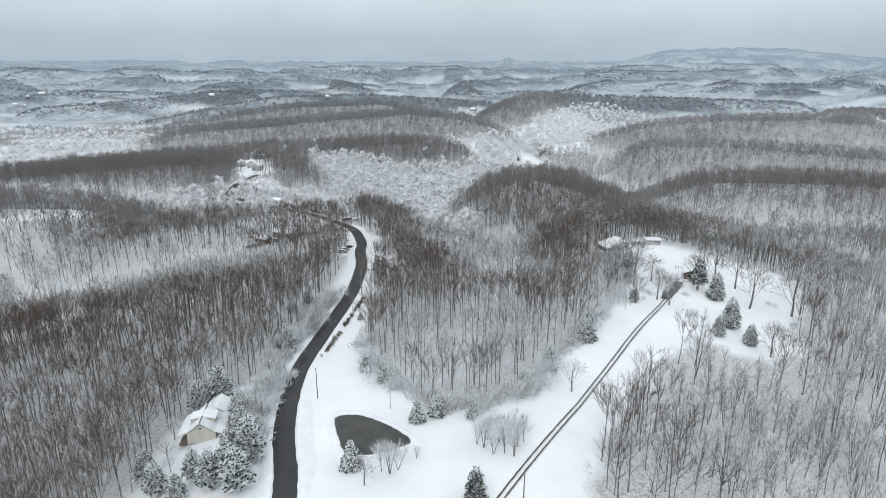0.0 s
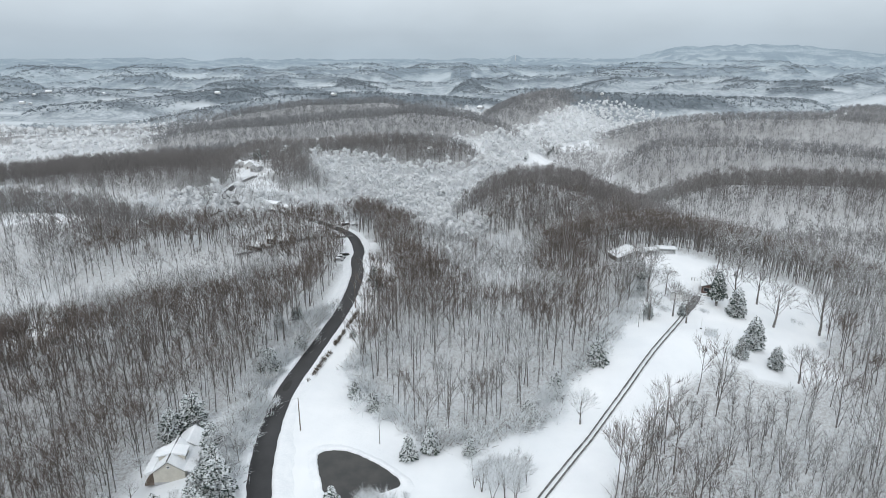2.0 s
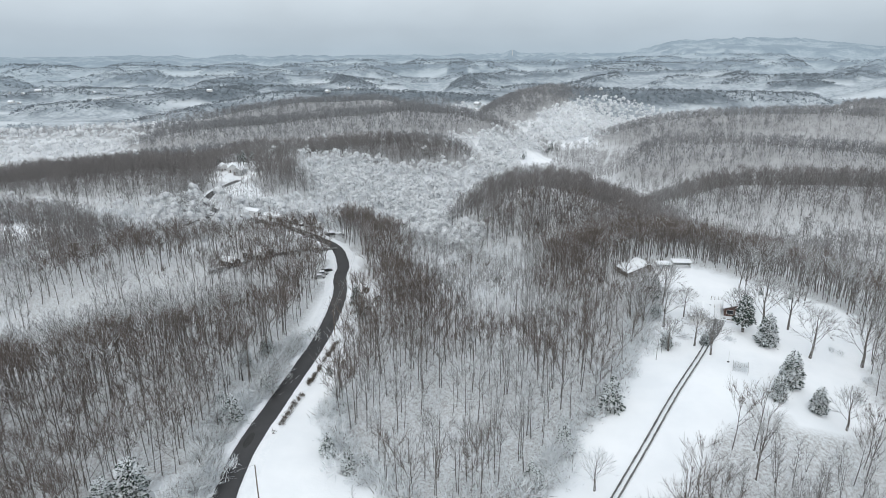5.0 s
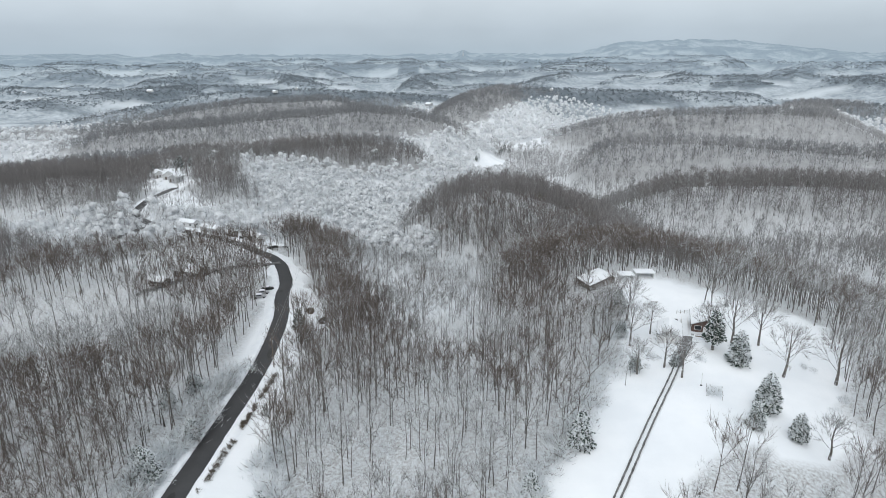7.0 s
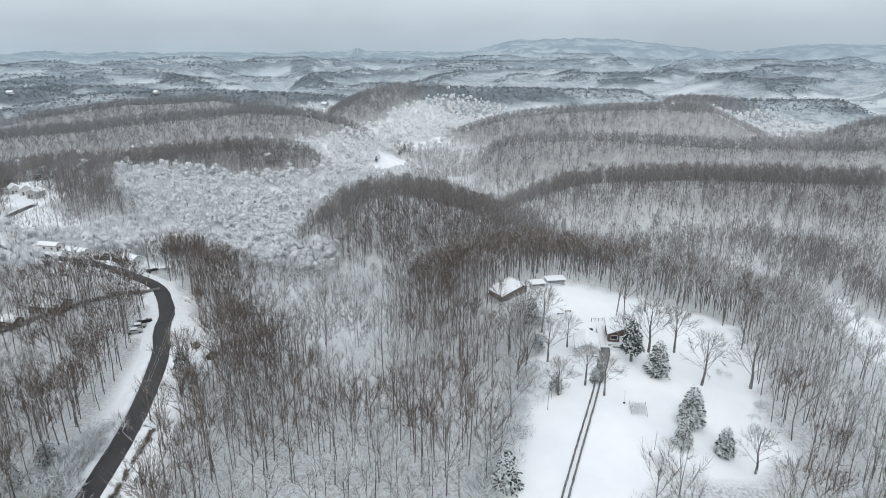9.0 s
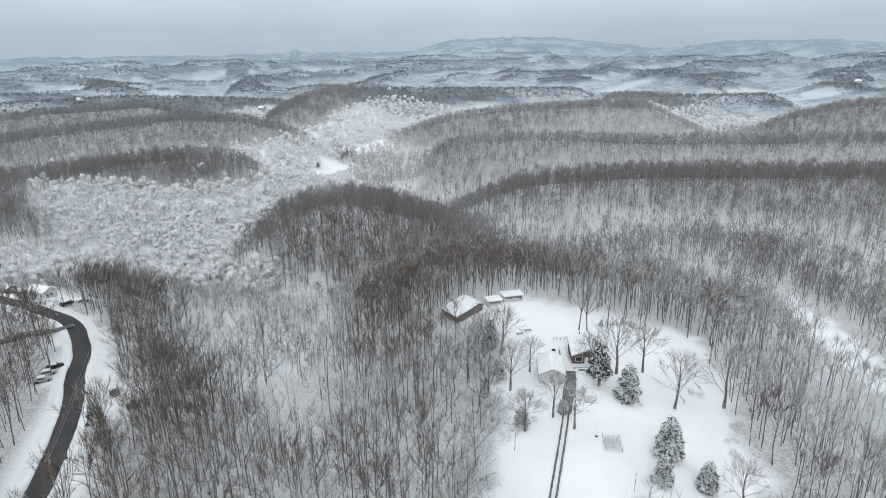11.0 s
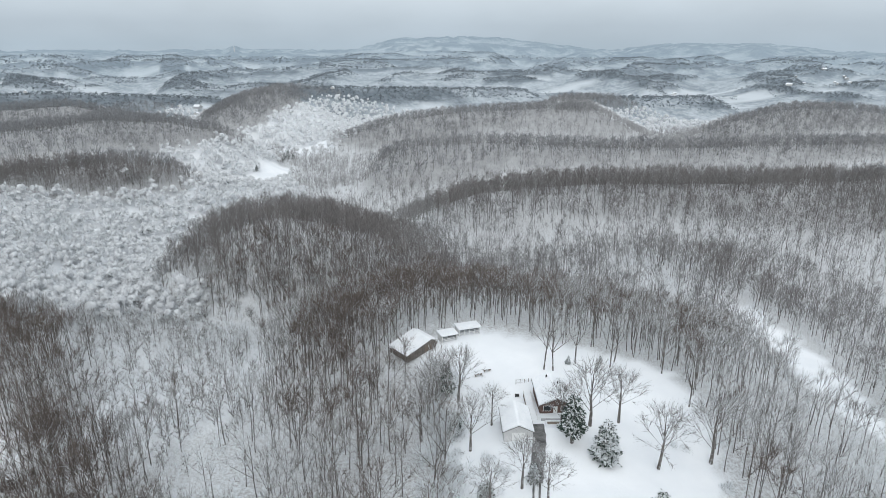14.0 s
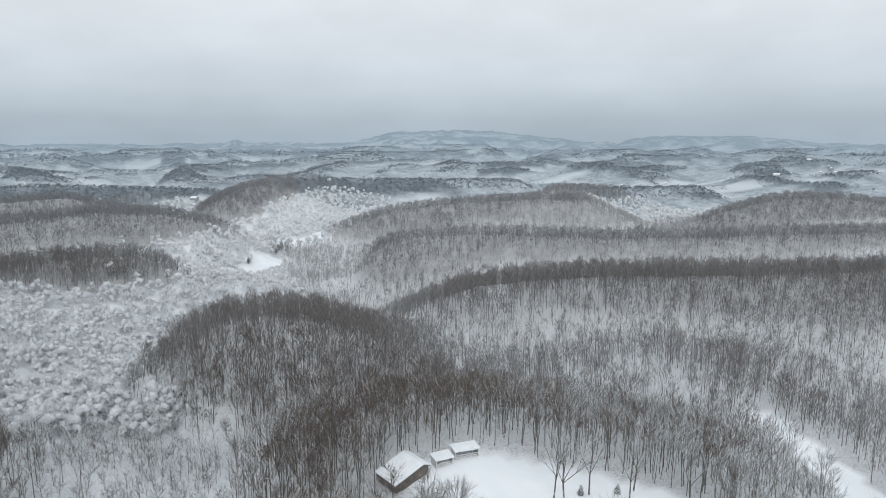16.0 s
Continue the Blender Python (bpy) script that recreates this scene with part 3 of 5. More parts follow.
def build_pond():
    ring = [(-31, 119), (-30, 120.6), (-27, 121.2), (-24, 120.6), (-20, 118.4), (-15.5, 115), (-12.6, 112), (-12.2, 109.6), (-14.5, 108), (-18.5, 106), (-23, 105), (-26.5, 106.5), (-28.5, 111), (-30, 115.4)]
    line = smooth_line(ring + ring[:1], 0.7)[:-1]
    rng = np.random.RandomState(5)
    line = line + (rng.rand(*line.shape) - 0.5) * 0.22
    c = line.mean(0)
    V = [(c[0], c[1], 16.62)] + [(x, y, 16.62) for x, y in line]
    n = len(line)
    F = [(0, 1 + i, 1 + (i + 1) % n) for i in range(n)]
    tagged(link_mesh("water", V, F, [MAT["water"]], smooth=True), "dark still pond water with no snow cover", "pond", kind="structure")
    rows = []
    for k, u in ((0.996, 16.60), (1.0, 16.80), (1.05, 17.0), (1.16, 16.86), (1.3, 16.5)):
        for x, y in line:
            rows.append((c[0] + (x - c[0]) * k, c[1] + (y - c[1]) * k, u + 0.1 * (rng.rand() - 0.5) * (k > 1)))
    F = [(r * n + i, r * n + (i + 1) % n, (r + 1) * n + (i + 1) % n, (r + 1) * n + i) for r in range(4) for i in range(n)]
    tagged(link_mesh("pond_bank", rows, F, [MAT["snow"]], smooth=True), "rounded snow bank round the pond", "bank", kind="structure")


build_roads()
build_pond()


# ---------------------------------------------------------------- trees
def blades(rng, base, way, length, width):
    """Thin tapering blades: verts and faces."""
    n = len(base)
    way = way / np.linalg.norm(way, axis=1)[:, None]
    side = np.cross(way, rng.randn(n, 3))
    side /= np.linalg.norm(side, axis=1)[:, None] + 1e-9
    w = np.asarray(width)[:, None] * side * 0.5
    tip = base + way * np.asarray(length)[:, None]
    V = np.stack([base - w, base + w, tip], 1).reshape(-1, 3)
    return V, np.arange(3 * n).reshape(-1, 3)


def tube(p, radii, sides):
    """A tapered limb along points p."""
    V, F = [], []
    for i, (c, r) in enumerate(zip(p, radii)):
        for s in range(sides):
            a = 2 * math.pi * s / sides
            V.append((c[0] + r * math.cos(a), c[1] + r * math.sin(a), c[2]))
    for i in range(len(p) - 1):
        for s in range(sides):
            a, b = i * sides + s, i * sides + (s + 1) % sides
            F += [(a, b, b + sides), (a, b + sides, a + sides)]
    return np.array(V, float), np.array(F, int)


def join(parts):
    V, F, k = [], [], 0
    for v, f in parts:
        V.append(v)
        F.append(f + k)
        k += len(v)
    return np.concatenate(V), np.concatenate(F)


def bare_shape(seed, H, limbs, twigs, low=0.42, spread=0.26, sides=4, limb_w=0.16, twig_w=0.06, twig_l=1.7, round_top=False, trunk_r=0.2, stems=1, segs=4):
    """A leafless tree: returns the wood (trunk and limbs) and the fine twigs as (verts, faces)."""
    rng = np.random.RandomState(seed)
    wood, tb, td = [], [], []
    for s in range(stems):
        lean = rng.randn(2) * (0.035 if stems == 1 else 0.2)
        h = H * (1 if s == 0 else rng.uniform(0.75, 0.98))
        zz = np.linspace(0, 1, segs + 1)
        bend = rng.randn(segs + 1, 2) * 0.012 * H * zz[:, None]
        P = np.stack([lean[0] * h * zz + bend[:, 0], lean[1] * h * zz + bend[:, 1], h * zz - 0.4 * (zz == 0)], 1)
        r = trunk_r * np.interp(zz, [0, 0.25, 0.5, 0.75, 1], [1.25, 0.9, 0.7, 0.42, 0.08]) / (1 if stems == 1 else 1.5)
        wood.append(tube(P, r, sides))
        n = max(3, limbs // stems)
        u = low + (1 - low) * (np.arange(n) + rng.rand(n)) / n * 0.97
        az = np.arange(n) * 2.4 + rng.rand(n) * 1.2
        at = np.stack([np.interp(u, zz, P[:, k]) for k in range(3)], 1)
        out = np.radians(rng.uniform(14, 44, n)) * (1.5 if round_top else 1.0)
        ln = H * spread * (np.sin(np.pi * np.clip((u - low) / (1 - low), 0.12, 0.93)) * 0.55 + 0.5) * rng.uniform(0.75, 1.2, n)
        if round_top:
            ln = H * spread * np.sqrt(np.clip(1.15 - (u - low) / (1 - low), 0.15, 1)) * 1.35 * rng.uniform(0.8, 1.1, n)
        way = np.stack([np.cos(az) * np.sin(out), np.sin(az) * np.sin(out), np.cos(out)], 1)
        wood.append(blades(rng, at, way, ln, np.full(n, limb_w) * (1.2 - 0.7 * u)))
        wood.append(blades(rng, at, way, ln, np.full(n, limb_w) * (1.2 - 0.7 * u)))
        k = max(1, twigs // stems // n)
        f = rng.uniform(0.25, 1.0, (n, k))
        tb.append((at[:, None] + way[:, None] * (ln[:, None] * f)[..., None]).reshape(-1, 3))
        td.append((way[:, None] * 0.8 + rng.randn(n, k, 3) * 0.42 + np.array([0, 0, 0.45])).reshape(-1, 3))
    tb, td = np.concatenate(tb), np.concatenate(td)
    tw = blades(rng, tb, td, twig_l * rng.uniform(0.6, 1.3, len(tb)), twig_w * rng.uniform(0.7, 1.4, len(tb)))
    return join(wood), tw


def puff_shape(seed, n, R, H, size, thin=0.42):
    """A rimed bush or low crown: many small pieces on an uneven dome."""
    rng = np.random.RandomState(seed)
    az, u = rng.rand(n) * 6.283, rng.rand(n)
    rad = np.sqrt(rng.uniform(0.15, 1.0, n)) * R * np.sqrt(np.clip(1 - (u * 0.95) ** 2, 0.05, 1)) * (1 + 0.25 * np.sin(az * 3 + seed))
    base = np.stack([rad * np.cos(az), rad * np.sin(az), H * u * rng.uniform(0.6, 1.0, n)], 1)
    way = base * np.array([0.5 / R, 0.5 / R, 0.6 / H]) + rng.randn(n, 3) * 0.4 + np.array([0, 0, 0.4])
    return blades(rng, base, way, size * rng.uniform(0.7, 1.5, n), size * thin * rng.uniform(0.7, 1.3, n))


_g = (1 + 5 ** 0.5) / 2
ICO = np.array([(-1, _g, 0), (1, _g, 0), (-1, -_g, 0), (1, -_g, 0), (0, -1, _g), (0, 1, _g), (0, -1, -_g), (0, 1, -_g), (_g, 0, -1), (_g, 0, 1), (-_g, 0, -1), (-_g, 0, 1)]) / 1.9
ICO_FACES = np.array([(0, 11, 5), (0, 5, 1), (0, 1, 7), (0, 7, 10), (0, 10, 11), (1, 5, 9), (5, 11, 4), (11, 10, 2), (10, 7, 6), (7, 1, 8), (3, 9, 4), (3, 4, 2), (3, 2, 6), (3, 6, 8), (3, 8, 9), (4, 9, 5), (2, 4, 11), (6, 2, 10), (8, 6, 7), (9, 8, 1)])


def crown_puff(seed, n, R, H, size, sprays):
    """A tree furred with rime: uneven lumps of crown, edged with short white sprays."""
    rng = np.random.RandomState(seed + 5)
    parts, heart = [], []
    for k in range(n):
        a, q = k * 2.4 + rng.rand(), R * rng.uniform(0.35, 0.7) * (k > 0)
        c = np.array([math.cos(a) * q, math.sin(a) * q, H * (rng.uniform(0.35, 0.7) if k else 0.72)])
        s = size * rng.uniform(0.6, 1.25)
        up = ICO[ICO_FACES].mean(1)[:, 2] > -0.35
        parts.append((ICO * rng.uniform(0.55, 1.35, (12, 1)) * np.array([1, 1, 1.05]) * s + c, ICO_FACES[up]))
        heart.append((c, s))
    pick = rng.randint(n, size=sprays)
    c, s = np.array([heart[i][0] for i in pick]), np.array([heart[i][1] for i in pick])
    d = rng.randn(sprays, 3) + np.array([0, 0, 0.35])
    d /= np.linalg.norm(d, axis=1)[:, None]
    parts.append(blades(rng, c + d * s[:, None] * 0.75, d + rng.randn(sprays, 3) * 0.35, s * rng.uniform(0.7, 1.5, sprays), s * rng.uniform(0.16, 0.32, sprays)))
    return join(parts)


def vase_shape(seed, H, twigs, twig_l=1.9, twig_w=0.055, trunk_r=0.16, fork=0.45, spread=1.0):
    """A forest hardwood: a clean stem that forks into steep limbs, under a fine upright haze of twigs."""
    rng = np.random.RandomState(seed)
    lean = rng.randn(2) * 0.025
    zz = np.array([-0.03, 0.3, 0.62, 0.96])
    bend = rng.randn(4, 2) * 0.008 * H
    P = np.stack([lean[0] * H * zz + bend[:, 0], lean[1] * H * zz + bend[:, 1], H * zz], 1)
    parts = [tube(P, trunk_r * np.array([1.15, 0.85, 0.55, 0.1]), 3)]
    n = rng.randint(6, 9)
    u = rng.uniform(fork - 0.12, 0.8, n)
    az = np.arange(n) * 2.4 + rng.rand(n)
    at = np.stack([np.interp(u, zz, P[:, k]) for k in range(3)], 1)
    out = np.radians(rng.uniform(16, 34, n)) * spread
    ln = H * (0.98 - u) * rng.uniform(0.75, 1.05, n)
    way = np.stack([np.cos(az) * np.sin(out), np.sin(az) * np.sin(out), np.cos(out)], 1)
    for _ in range(2):
        parts.append(blades(rng, at, way, ln, trunk_r * 0.95 * (1.25 - u)))
    # side branches on every limb, steeper than the limb itself
    k = 3
    f = rng.uniform(0.25, 0.7, (n, k))
    sb = (at[:, None] + way[:, None] * (ln[:, None] * f)[..., None]).reshape(-1, 3)
    sw = (way[:, None] + rng.randn(n, k, 3) * 0.3 + np.array([0, 0, 0.35])).reshape(-1, 3)
    sw /= np.linalg.norm(sw, axis=1)[:, None]
    sl = (ln[:, None] * (1 - f) * 0.85).reshape(-1)
    parts.append(blades(rng, sb, sw, sl, np.full(n * k, trunk_r * 0.32)))
    # twigs on the side branches, the limbs and the leader
    ob = np.concatenate([sb, at, np.array([P[2]])])
    ow = np.concatenate([sw, way, np.array([[lean[0], lean[1], 1.0]])])
    ol = np.concatenate([sl, ln, [H * 0.34]])
    pick = rng.choice(len(ob), twigs, p=ol / ol.sum())
    tb = ob[pick] + ow[pick] * (ol[pick] * rng.uniform(0.3, 1.0, twigs))[:, None]
    td = ow[pick] + rng.randn(twigs, 3) * 0.45 + np.array([0, 0, 0.3])
    return join(parts), blades(rng, tb, td, twig_l * rng.uniform(0.5, 1.4, twigs), twig_w * rng.uniform(0.6, 1.4, twigs))


def shade_shape(seed, H, R, twigs, trunk_r=0.24):
    """A free-standing shade tree: a short trunk, many rising limbs and a close round crown of fine twigs."""
    rng = np.random.RandomState(seed)
    zz = np.array([-0.04, 0.2, 0.45, 0.92])
    P = np.stack([rng.randn(4) * 0.012 * H, rng.randn(4) * 0.012 * H, H * zz], 1)
    parts = [tube(P, trunk_r * np.array([1.2, 0.85, 0.6, 0.08]), 6)]
    n = 13
    u = np.sort(rng.uniform(0.2, 0.62, n))
    az = np.arange(n) * 2.4 + rng.rand(n) * 0.6
    at = np.stack([np.interp(u, zz, P[:, k]) for k in range(3)], 1)
    el = np.radians(27 + 56 * (np.arange(n) + rng.rand(n)) / n)
    tip = np.stack([np.cos(az) * np.cos(el) * R, np.sin(az) * np.cos(el) * R, H * 0.42 + np.sin(el) * H * 0.55], 1)
    way = tip - at
    ln = np.linalg.norm(way, axis=1)
    way = way / ln[:, None]
    for _ in range(2):
        parts.append(blades(rng, at, way, ln * 0.9, np.full(n, trunk_r * 0.42)))
    k = 7
    f = rng.uniform(0.3, 0.85, (n, k))
    sb = (at[:, None] + way[:, None] * (ln[:, None] * f)[..., None]).reshape(-1, 3)
    sw = (way[:, None] + rng.randn(n, k, 3) * 0.5 + np.array([0, 0, 0.15])).reshape(-1, 3)
    sw /= np.linalg.norm(sw, axis=1)[:, None]
    sl = (ln[:, None] * (1 - f) * 0.9).reshape(-1) + 0.6
    parts.append(blades(rng, sb, sw, sl, np.full(n * k, trunk_r * 0.2)))
    pick = rng.choice(n * k, twigs, p=sl / sl.sum())
    tb = sb[pick] + sw[pick] * (sl[pick] * rng.uniform(0.25, 1.0, twigs))[:, None]
    td = sw[pick] + rng.randn(twigs, 3) * 0.55 + (tb - np.array([0, 0, H * 0.4])) / H
    return join(parts), blades(rng, tb, td, H * 0.125 * rng.uniform(0.5, 1.3, twigs), 0.048 * rng.uniform(0.6, 1.4, twigs))


def brush_tree(seed, H, R, n, length, width, low=0.25, stem=0.16):
    """A bare tree of the farther woods: a slim stem under a haze of upright branches with a rounded, uneven outline."""
    rng = np.random.RandomState(seed)
    lean = rng.randn(2) * 0.03
    wood = blades(rng, np.zeros((2, 3)) - np.array([0, 0, 0.5]), np.tile([lean[0], lean[1], 1.0], (2, 1)), np.full(2, H * 0.85), np.full(2, stem * 2))
    az, q, u = rng.rand(n) * 6.283, np.sqrt(rng.rand(n)), rng.rand(n) ** 0.8
    wide = np.sin(np.pi * np.clip(0.22 + 0.72 * u, 0, 1)) * (1 + 0.25 * np.sin(az * 3 + seed))
    z = H * (low + (0.97 - low) * u) - length * 0.5
    base = np.stack([np.cos(az) * q * R * wide + lean[0] * z, np.sin(az) * q * R * wide + lean[1] * z, np.maximum(z, 0.4)], 1)
    way = np.stack([np.cos(az) * q * 0.55, np.sin(az) * q * 0.55, np.full(n, 0.9)], 1) + rng.randn(n, 3) * 0.28
    return wood, blades(rng, base, way, length * rng.uniform(0.6, 1.35, n), width * rng.uniform(0.6, 1.5, n))


def conifer_shape(seed, H, R, n, droop=0.35, low=0.05, blunt=0.55):
    """A conifer's needled boughs: drooping sprays on whorls, with an uneven outline."""
    rng = np.random.RandomState(seed)
    t = 1 - np.sqrt(rng.rand(n)) * 0.985
    z = H * (low + (1 - low) * t)
    az = rng.rand(n) * 6.283
    reach = R * (1 - t) ** blunt * (0.84 + 0.22 * np.sin(az * 3 + seed * 1.7) * np.cos(t * 19 + seed)) + 0.05
    f = rng.uniform(0.45, 1.0, n)
    base = np.stack([np.cos(az) * reach * f * 0.8, np.sin(az) * reach * f * 0.8, z + 0.12 * H * (1 - f) * (1 - t)], 1)
    way = np.stack([np.cos(az), np.sin(az), -droop + rng.randn(n) * 0.22], 1) + rng.randn(n, 3) * 0.25
    way /= np.linalg.norm(way, axis=1)[:, None]
    s = (0.55 + 0.5 * (1 - t)) * (0.22 + 0.055 * R) * rng.uniform(0.7, 1.4, n)
    side = np.cross(way, np.array([0, 0, 1.0]) + rng.randn(n, 3) * 0.5)
    side /= np.linalg.norm(side, axis=1)[:, None]
    up = np.cross(side, way)
    a, b = base - way * s[:, None] * 0.4, base + way * s[:, None]
    l, r = base + side * s[:, None] * 0.5 - up * s[:, None] * 0.12, base - side * s[:, None] * 0.5 - up * s[:, None] * 0.12
    V = np.stack([a, l, r, b + up * s[:, None] * 0.1], 1).reshape(-1, 3)
    k = 4 * np.arange(n)[:, None]
    F = np.concatenate([k + np.array([[0, 2, 1]]), k + np.array([[1, 2, 3]])])
    return V, F


def raw_mesh(name, vf, mat):
    ob = link_mesh(name, vf[0], vf[1], [mat])
    me = ob.data
    bpy.data.objects.remove(ob)
    return me


def tree_thing(name, wood, crown, label, category, group=""):
    """One tree at the origin: an empty with its trunk and crown."""
    top = new(name)
    for nm, me in (("trunk", wood), ("crown", crown)):
        o = new(nm, me)
        o.parent = top
    return tagged(top, label, category, group)


def stand(ob, x, y, rot, scale, sink=0.0):
    ob.location = (x, y, float(height(x, y)) - sink)
    ob.rotation_euler = (0, 0, rot)
    ob.scale = (scale, scale, scale)
    return ob


def again(ob, x, y, rot, scale):
    c = copy_thing(ob, pose(0, 0, 0))
    return stand(c, x, y, rot, scale)


def scatter(name, shapes, x, y, size, mats, label, seed, sink=0.3, smooth=False):
    """Many plants joined into one mesh: shapes is a list of (wood, twigs) or (None, twigs)."""
    rng = np.random.RandomState(seed)
    z = height(x, y) - sink
    rot, pick = rng.rand(len(x)) * 6.283, rng.randint(len(shapes), size=len(x))
    Vs, Fs, Ms, k = [], [], [], 0
    for s, pair in enumerate(shapes):
        sel = pick == s
        if not sel.any():
            continue
        c, d, sc = np.cos(rot[sel]), np.sin(rot[sel]), size[sel]
        wide = sc * rng.uniform(0.85, 1.2, sel.sum())
        for mi, vf in enumerate(pair):
            if vf is None:
                continue
            v, f = vf
            X = (v[None, :, 0] * c[:, None] - v[None, :, 1] * d[:, None]) * wide[:, None] + x[sel][:, None]
            Y = (v[None, :, 0] * d[:, None] + v[None, :, 1] * c[:, None]) * wide[:, None] + y[sel][:, None]
            Z = v[None, :, 2] * sc[:, None] + z[sel][:, None]
            n = sel.sum()
            Vs.append(np.stack([X, Y, Z], -1).reshape(-1, 3))
            Fs.append((f[None] + (np.arange(n) * len(v))[:, None, None] + k).reshape(-1, 3))
            Ms.append(np.full(n * len(f), mi))
            k += n * len(v)
    ob = link_mesh(name, np.concatenate(Vs), np.concatenate(Fs), mats, mat_index=np.concatenate(Ms), smooth=smooth)
    return tagged(ob, label, "woods", kind="stuff")


def wedge(x, y):
    """The country that lies ahead of the flight."""
    return (x > -0.86 * (y + 45) - 10) & (x < np.maximum(0.82 * (y + 10) + 25, 1.95 * (y - 92) + 40)) & (y > 62)


EDGE_EVERGREENS = [(24, 143), (37, 156.5), (16, 134.5), (17, 133), (32, 155), (2, 120), (-6.5, 121.5), (-11, 119), (-21.5, 139), (-18, 139.5), (-27, 144.5), (70, 188), (59, 186.5), (-33, 238), (-29, 238), (-36, 250), (66, 251), (71, 251)]


def seeds(spacing, r0, r1, seed, keep=1.0, centre=(10, 60), extra=None):
    """Jittered plan points between two ranges of distance, outside the open ground."""
    rng = np.random.RandomState(seed)
    g = np.arange(-r1, r1, spacing)
    X, Y = np.meshgrid(g + centre[0], g + centre[1])
    X, Y = (X + (rng.rand(*X.shape) - 0.5) * spacing * 1.3).ravel(), (Y + (rng.rand(*Y.shape) - 0.5) * spacing * 1.3).ravel()
    r = np.hypot(X - centre[0], Y - centre[1])
    ok = (r >= r0) & (r < r1) & wedge(X, Y) & (rng.rand(X.size) < keep)
    X, Y = X[ok], Y[ok]
    ok = mask_open(X, Y) < 0.5
    for ex, ey in EDGE_EVERGREENS:
        ok &= ~((np.abs(X - ex) < 3.6) & (Y > ey - 13) & (Y < ey + 3))
    if extra is not None:
        ok &= extra(X, Y)
    return X[ok], Y[ok]


TWIG = [MAT["twig_brown"], MAT["twig_mixed"], MAT["twig_white"]]
BARK = [MAT["bark"], MAT["bark"], MAT["bark_rimed"]]
WORD = ["leafless brown woods on a ridge", "leafless woods dusted with snow", "leafless woods white with rime"]


SINGLES, NEAR_SHAPES = [], []


def build_woods():
    # the nearest woods, drawn in full; the first few hundred stand singly
    near = [vase_shape(100 + i, 17.5 - 0.5 * i, 205, 2.3, 0.062, 0.135, 0.42 + 0.03 * i, 1.3) for i in range(5)]
    NEAR_SHAPES.extend(near)
    mid = [brush_tree(200 + i, 15.5, 3.3, 84, 3.0, 0.14) for i in range(6)]
    slope = [brush_tree(210 + i, 15, 2.9, 62, 2.9, 0.14, 0.38, 0.17) for i in range(6)]
    far = [brush_tree(300 + i, 13.5, 3.6, 25, 3.5, 0.40, stem=0.2) for i in range(6)]
    rng = np.random.RandomState(3)
    for shapes, sp, r0, r1, sd in ((near, 4.1, 40, 265, 1), (mid, 5.0, 265, 600, 2), (far, 7.0, 600, 1380, 3)):
        X, Y = seeds(sp, r0, r1, sd)
        tn = tone(X, Y)
        # stands of tall trees and thinner places
        keep = rng.rand(X.size) < np.where(tn == 0, 0.95, 0.5 + 0.5 * step(0.35, 0.6, fbm(X, Y, 38, 2, 61)))
        for cx, cy, r in ((44, 182, 11), (50, 198, 9), (66, 244, 8), (7, 224, 12), (188, 205, 20), (178, 198, 16), (200, 240, 16), (214, 262, 14), (10, 264, 18), (-2, 310, 20), (-4, 258, 15), (-10, 284, 14), (8, 238, 13), (-2, 275, 12), (75, 115, 26), (62, 132, 22), (76, 146, 14), (90, 145, 14), (64, 146, 12), (57, 221, 11), (-160, 200, 18), (-148, 218, 16), (-138, 233, 14), (-124, 246, 13), (-110, 258, 12), (-97, 268, 10)):
            keep &= rng.rand(X.size) > 0.85 * np.exp(-(((X - cx) / r) ** 2 + ((Y - cy) / r) ** 2))
        keep &= ~((tn == 2) & (rng.rand(X.size) < (0.5 if r0 < 200 else np.where((X < -55) & (Y < 560), 0.5, 0.97))))
        X, Y, tn = X[keep], Y[keep], tn[keep]
        thin = (0.0, 0.0, 0.1)[(r0 > 200) + (r0 > 500)]
        ok = ~((tn == 1) & (rng.rand(X.size) < thin))
        X, Y, tn = X[ok], Y[ok], tn[ok]
        tn = np.where((tn == 0) & (X > 110) & (rng.rand(X.size) < 0.5), 1, tn)
        S = rng.uniform(0.72, 1.12, X.size) * np.where(tn == 2, 0.8, 1.0)
        if r0 < 100:
            order = np.argsort(np.hypot(X - 8, Y - 118))[:270]
            SINGLES.extend(zip(X[order].tolist(), Y[order].tolist(), S[order].tolist(), tn[order].tolist()))
            rest = np.setdiff1d(np.arange(X.size), order)
            X, Y, S, tn = X[rest], Y[rest], S[rest], tn[rest]
        for k in range(3):
            s = tn == k
            # past 600 m the bare ridge crowns get the haze-tinted copy
            crown = TWIG[k] if r0 < 200 else (MAT["massed"] if r0 < 500 else MAT["massed_hazed"], MAT["massed_dusted" if r0 < 500 else "massed_pale"], TWIG[2])[k]
            kit = slope if k and 200 < r0 < 500 else shapes
            scatter("woods", kit, X[s], Y[s], S[s], [BARK[k], crown], WORD[k], 70 + sd * 3 + k)
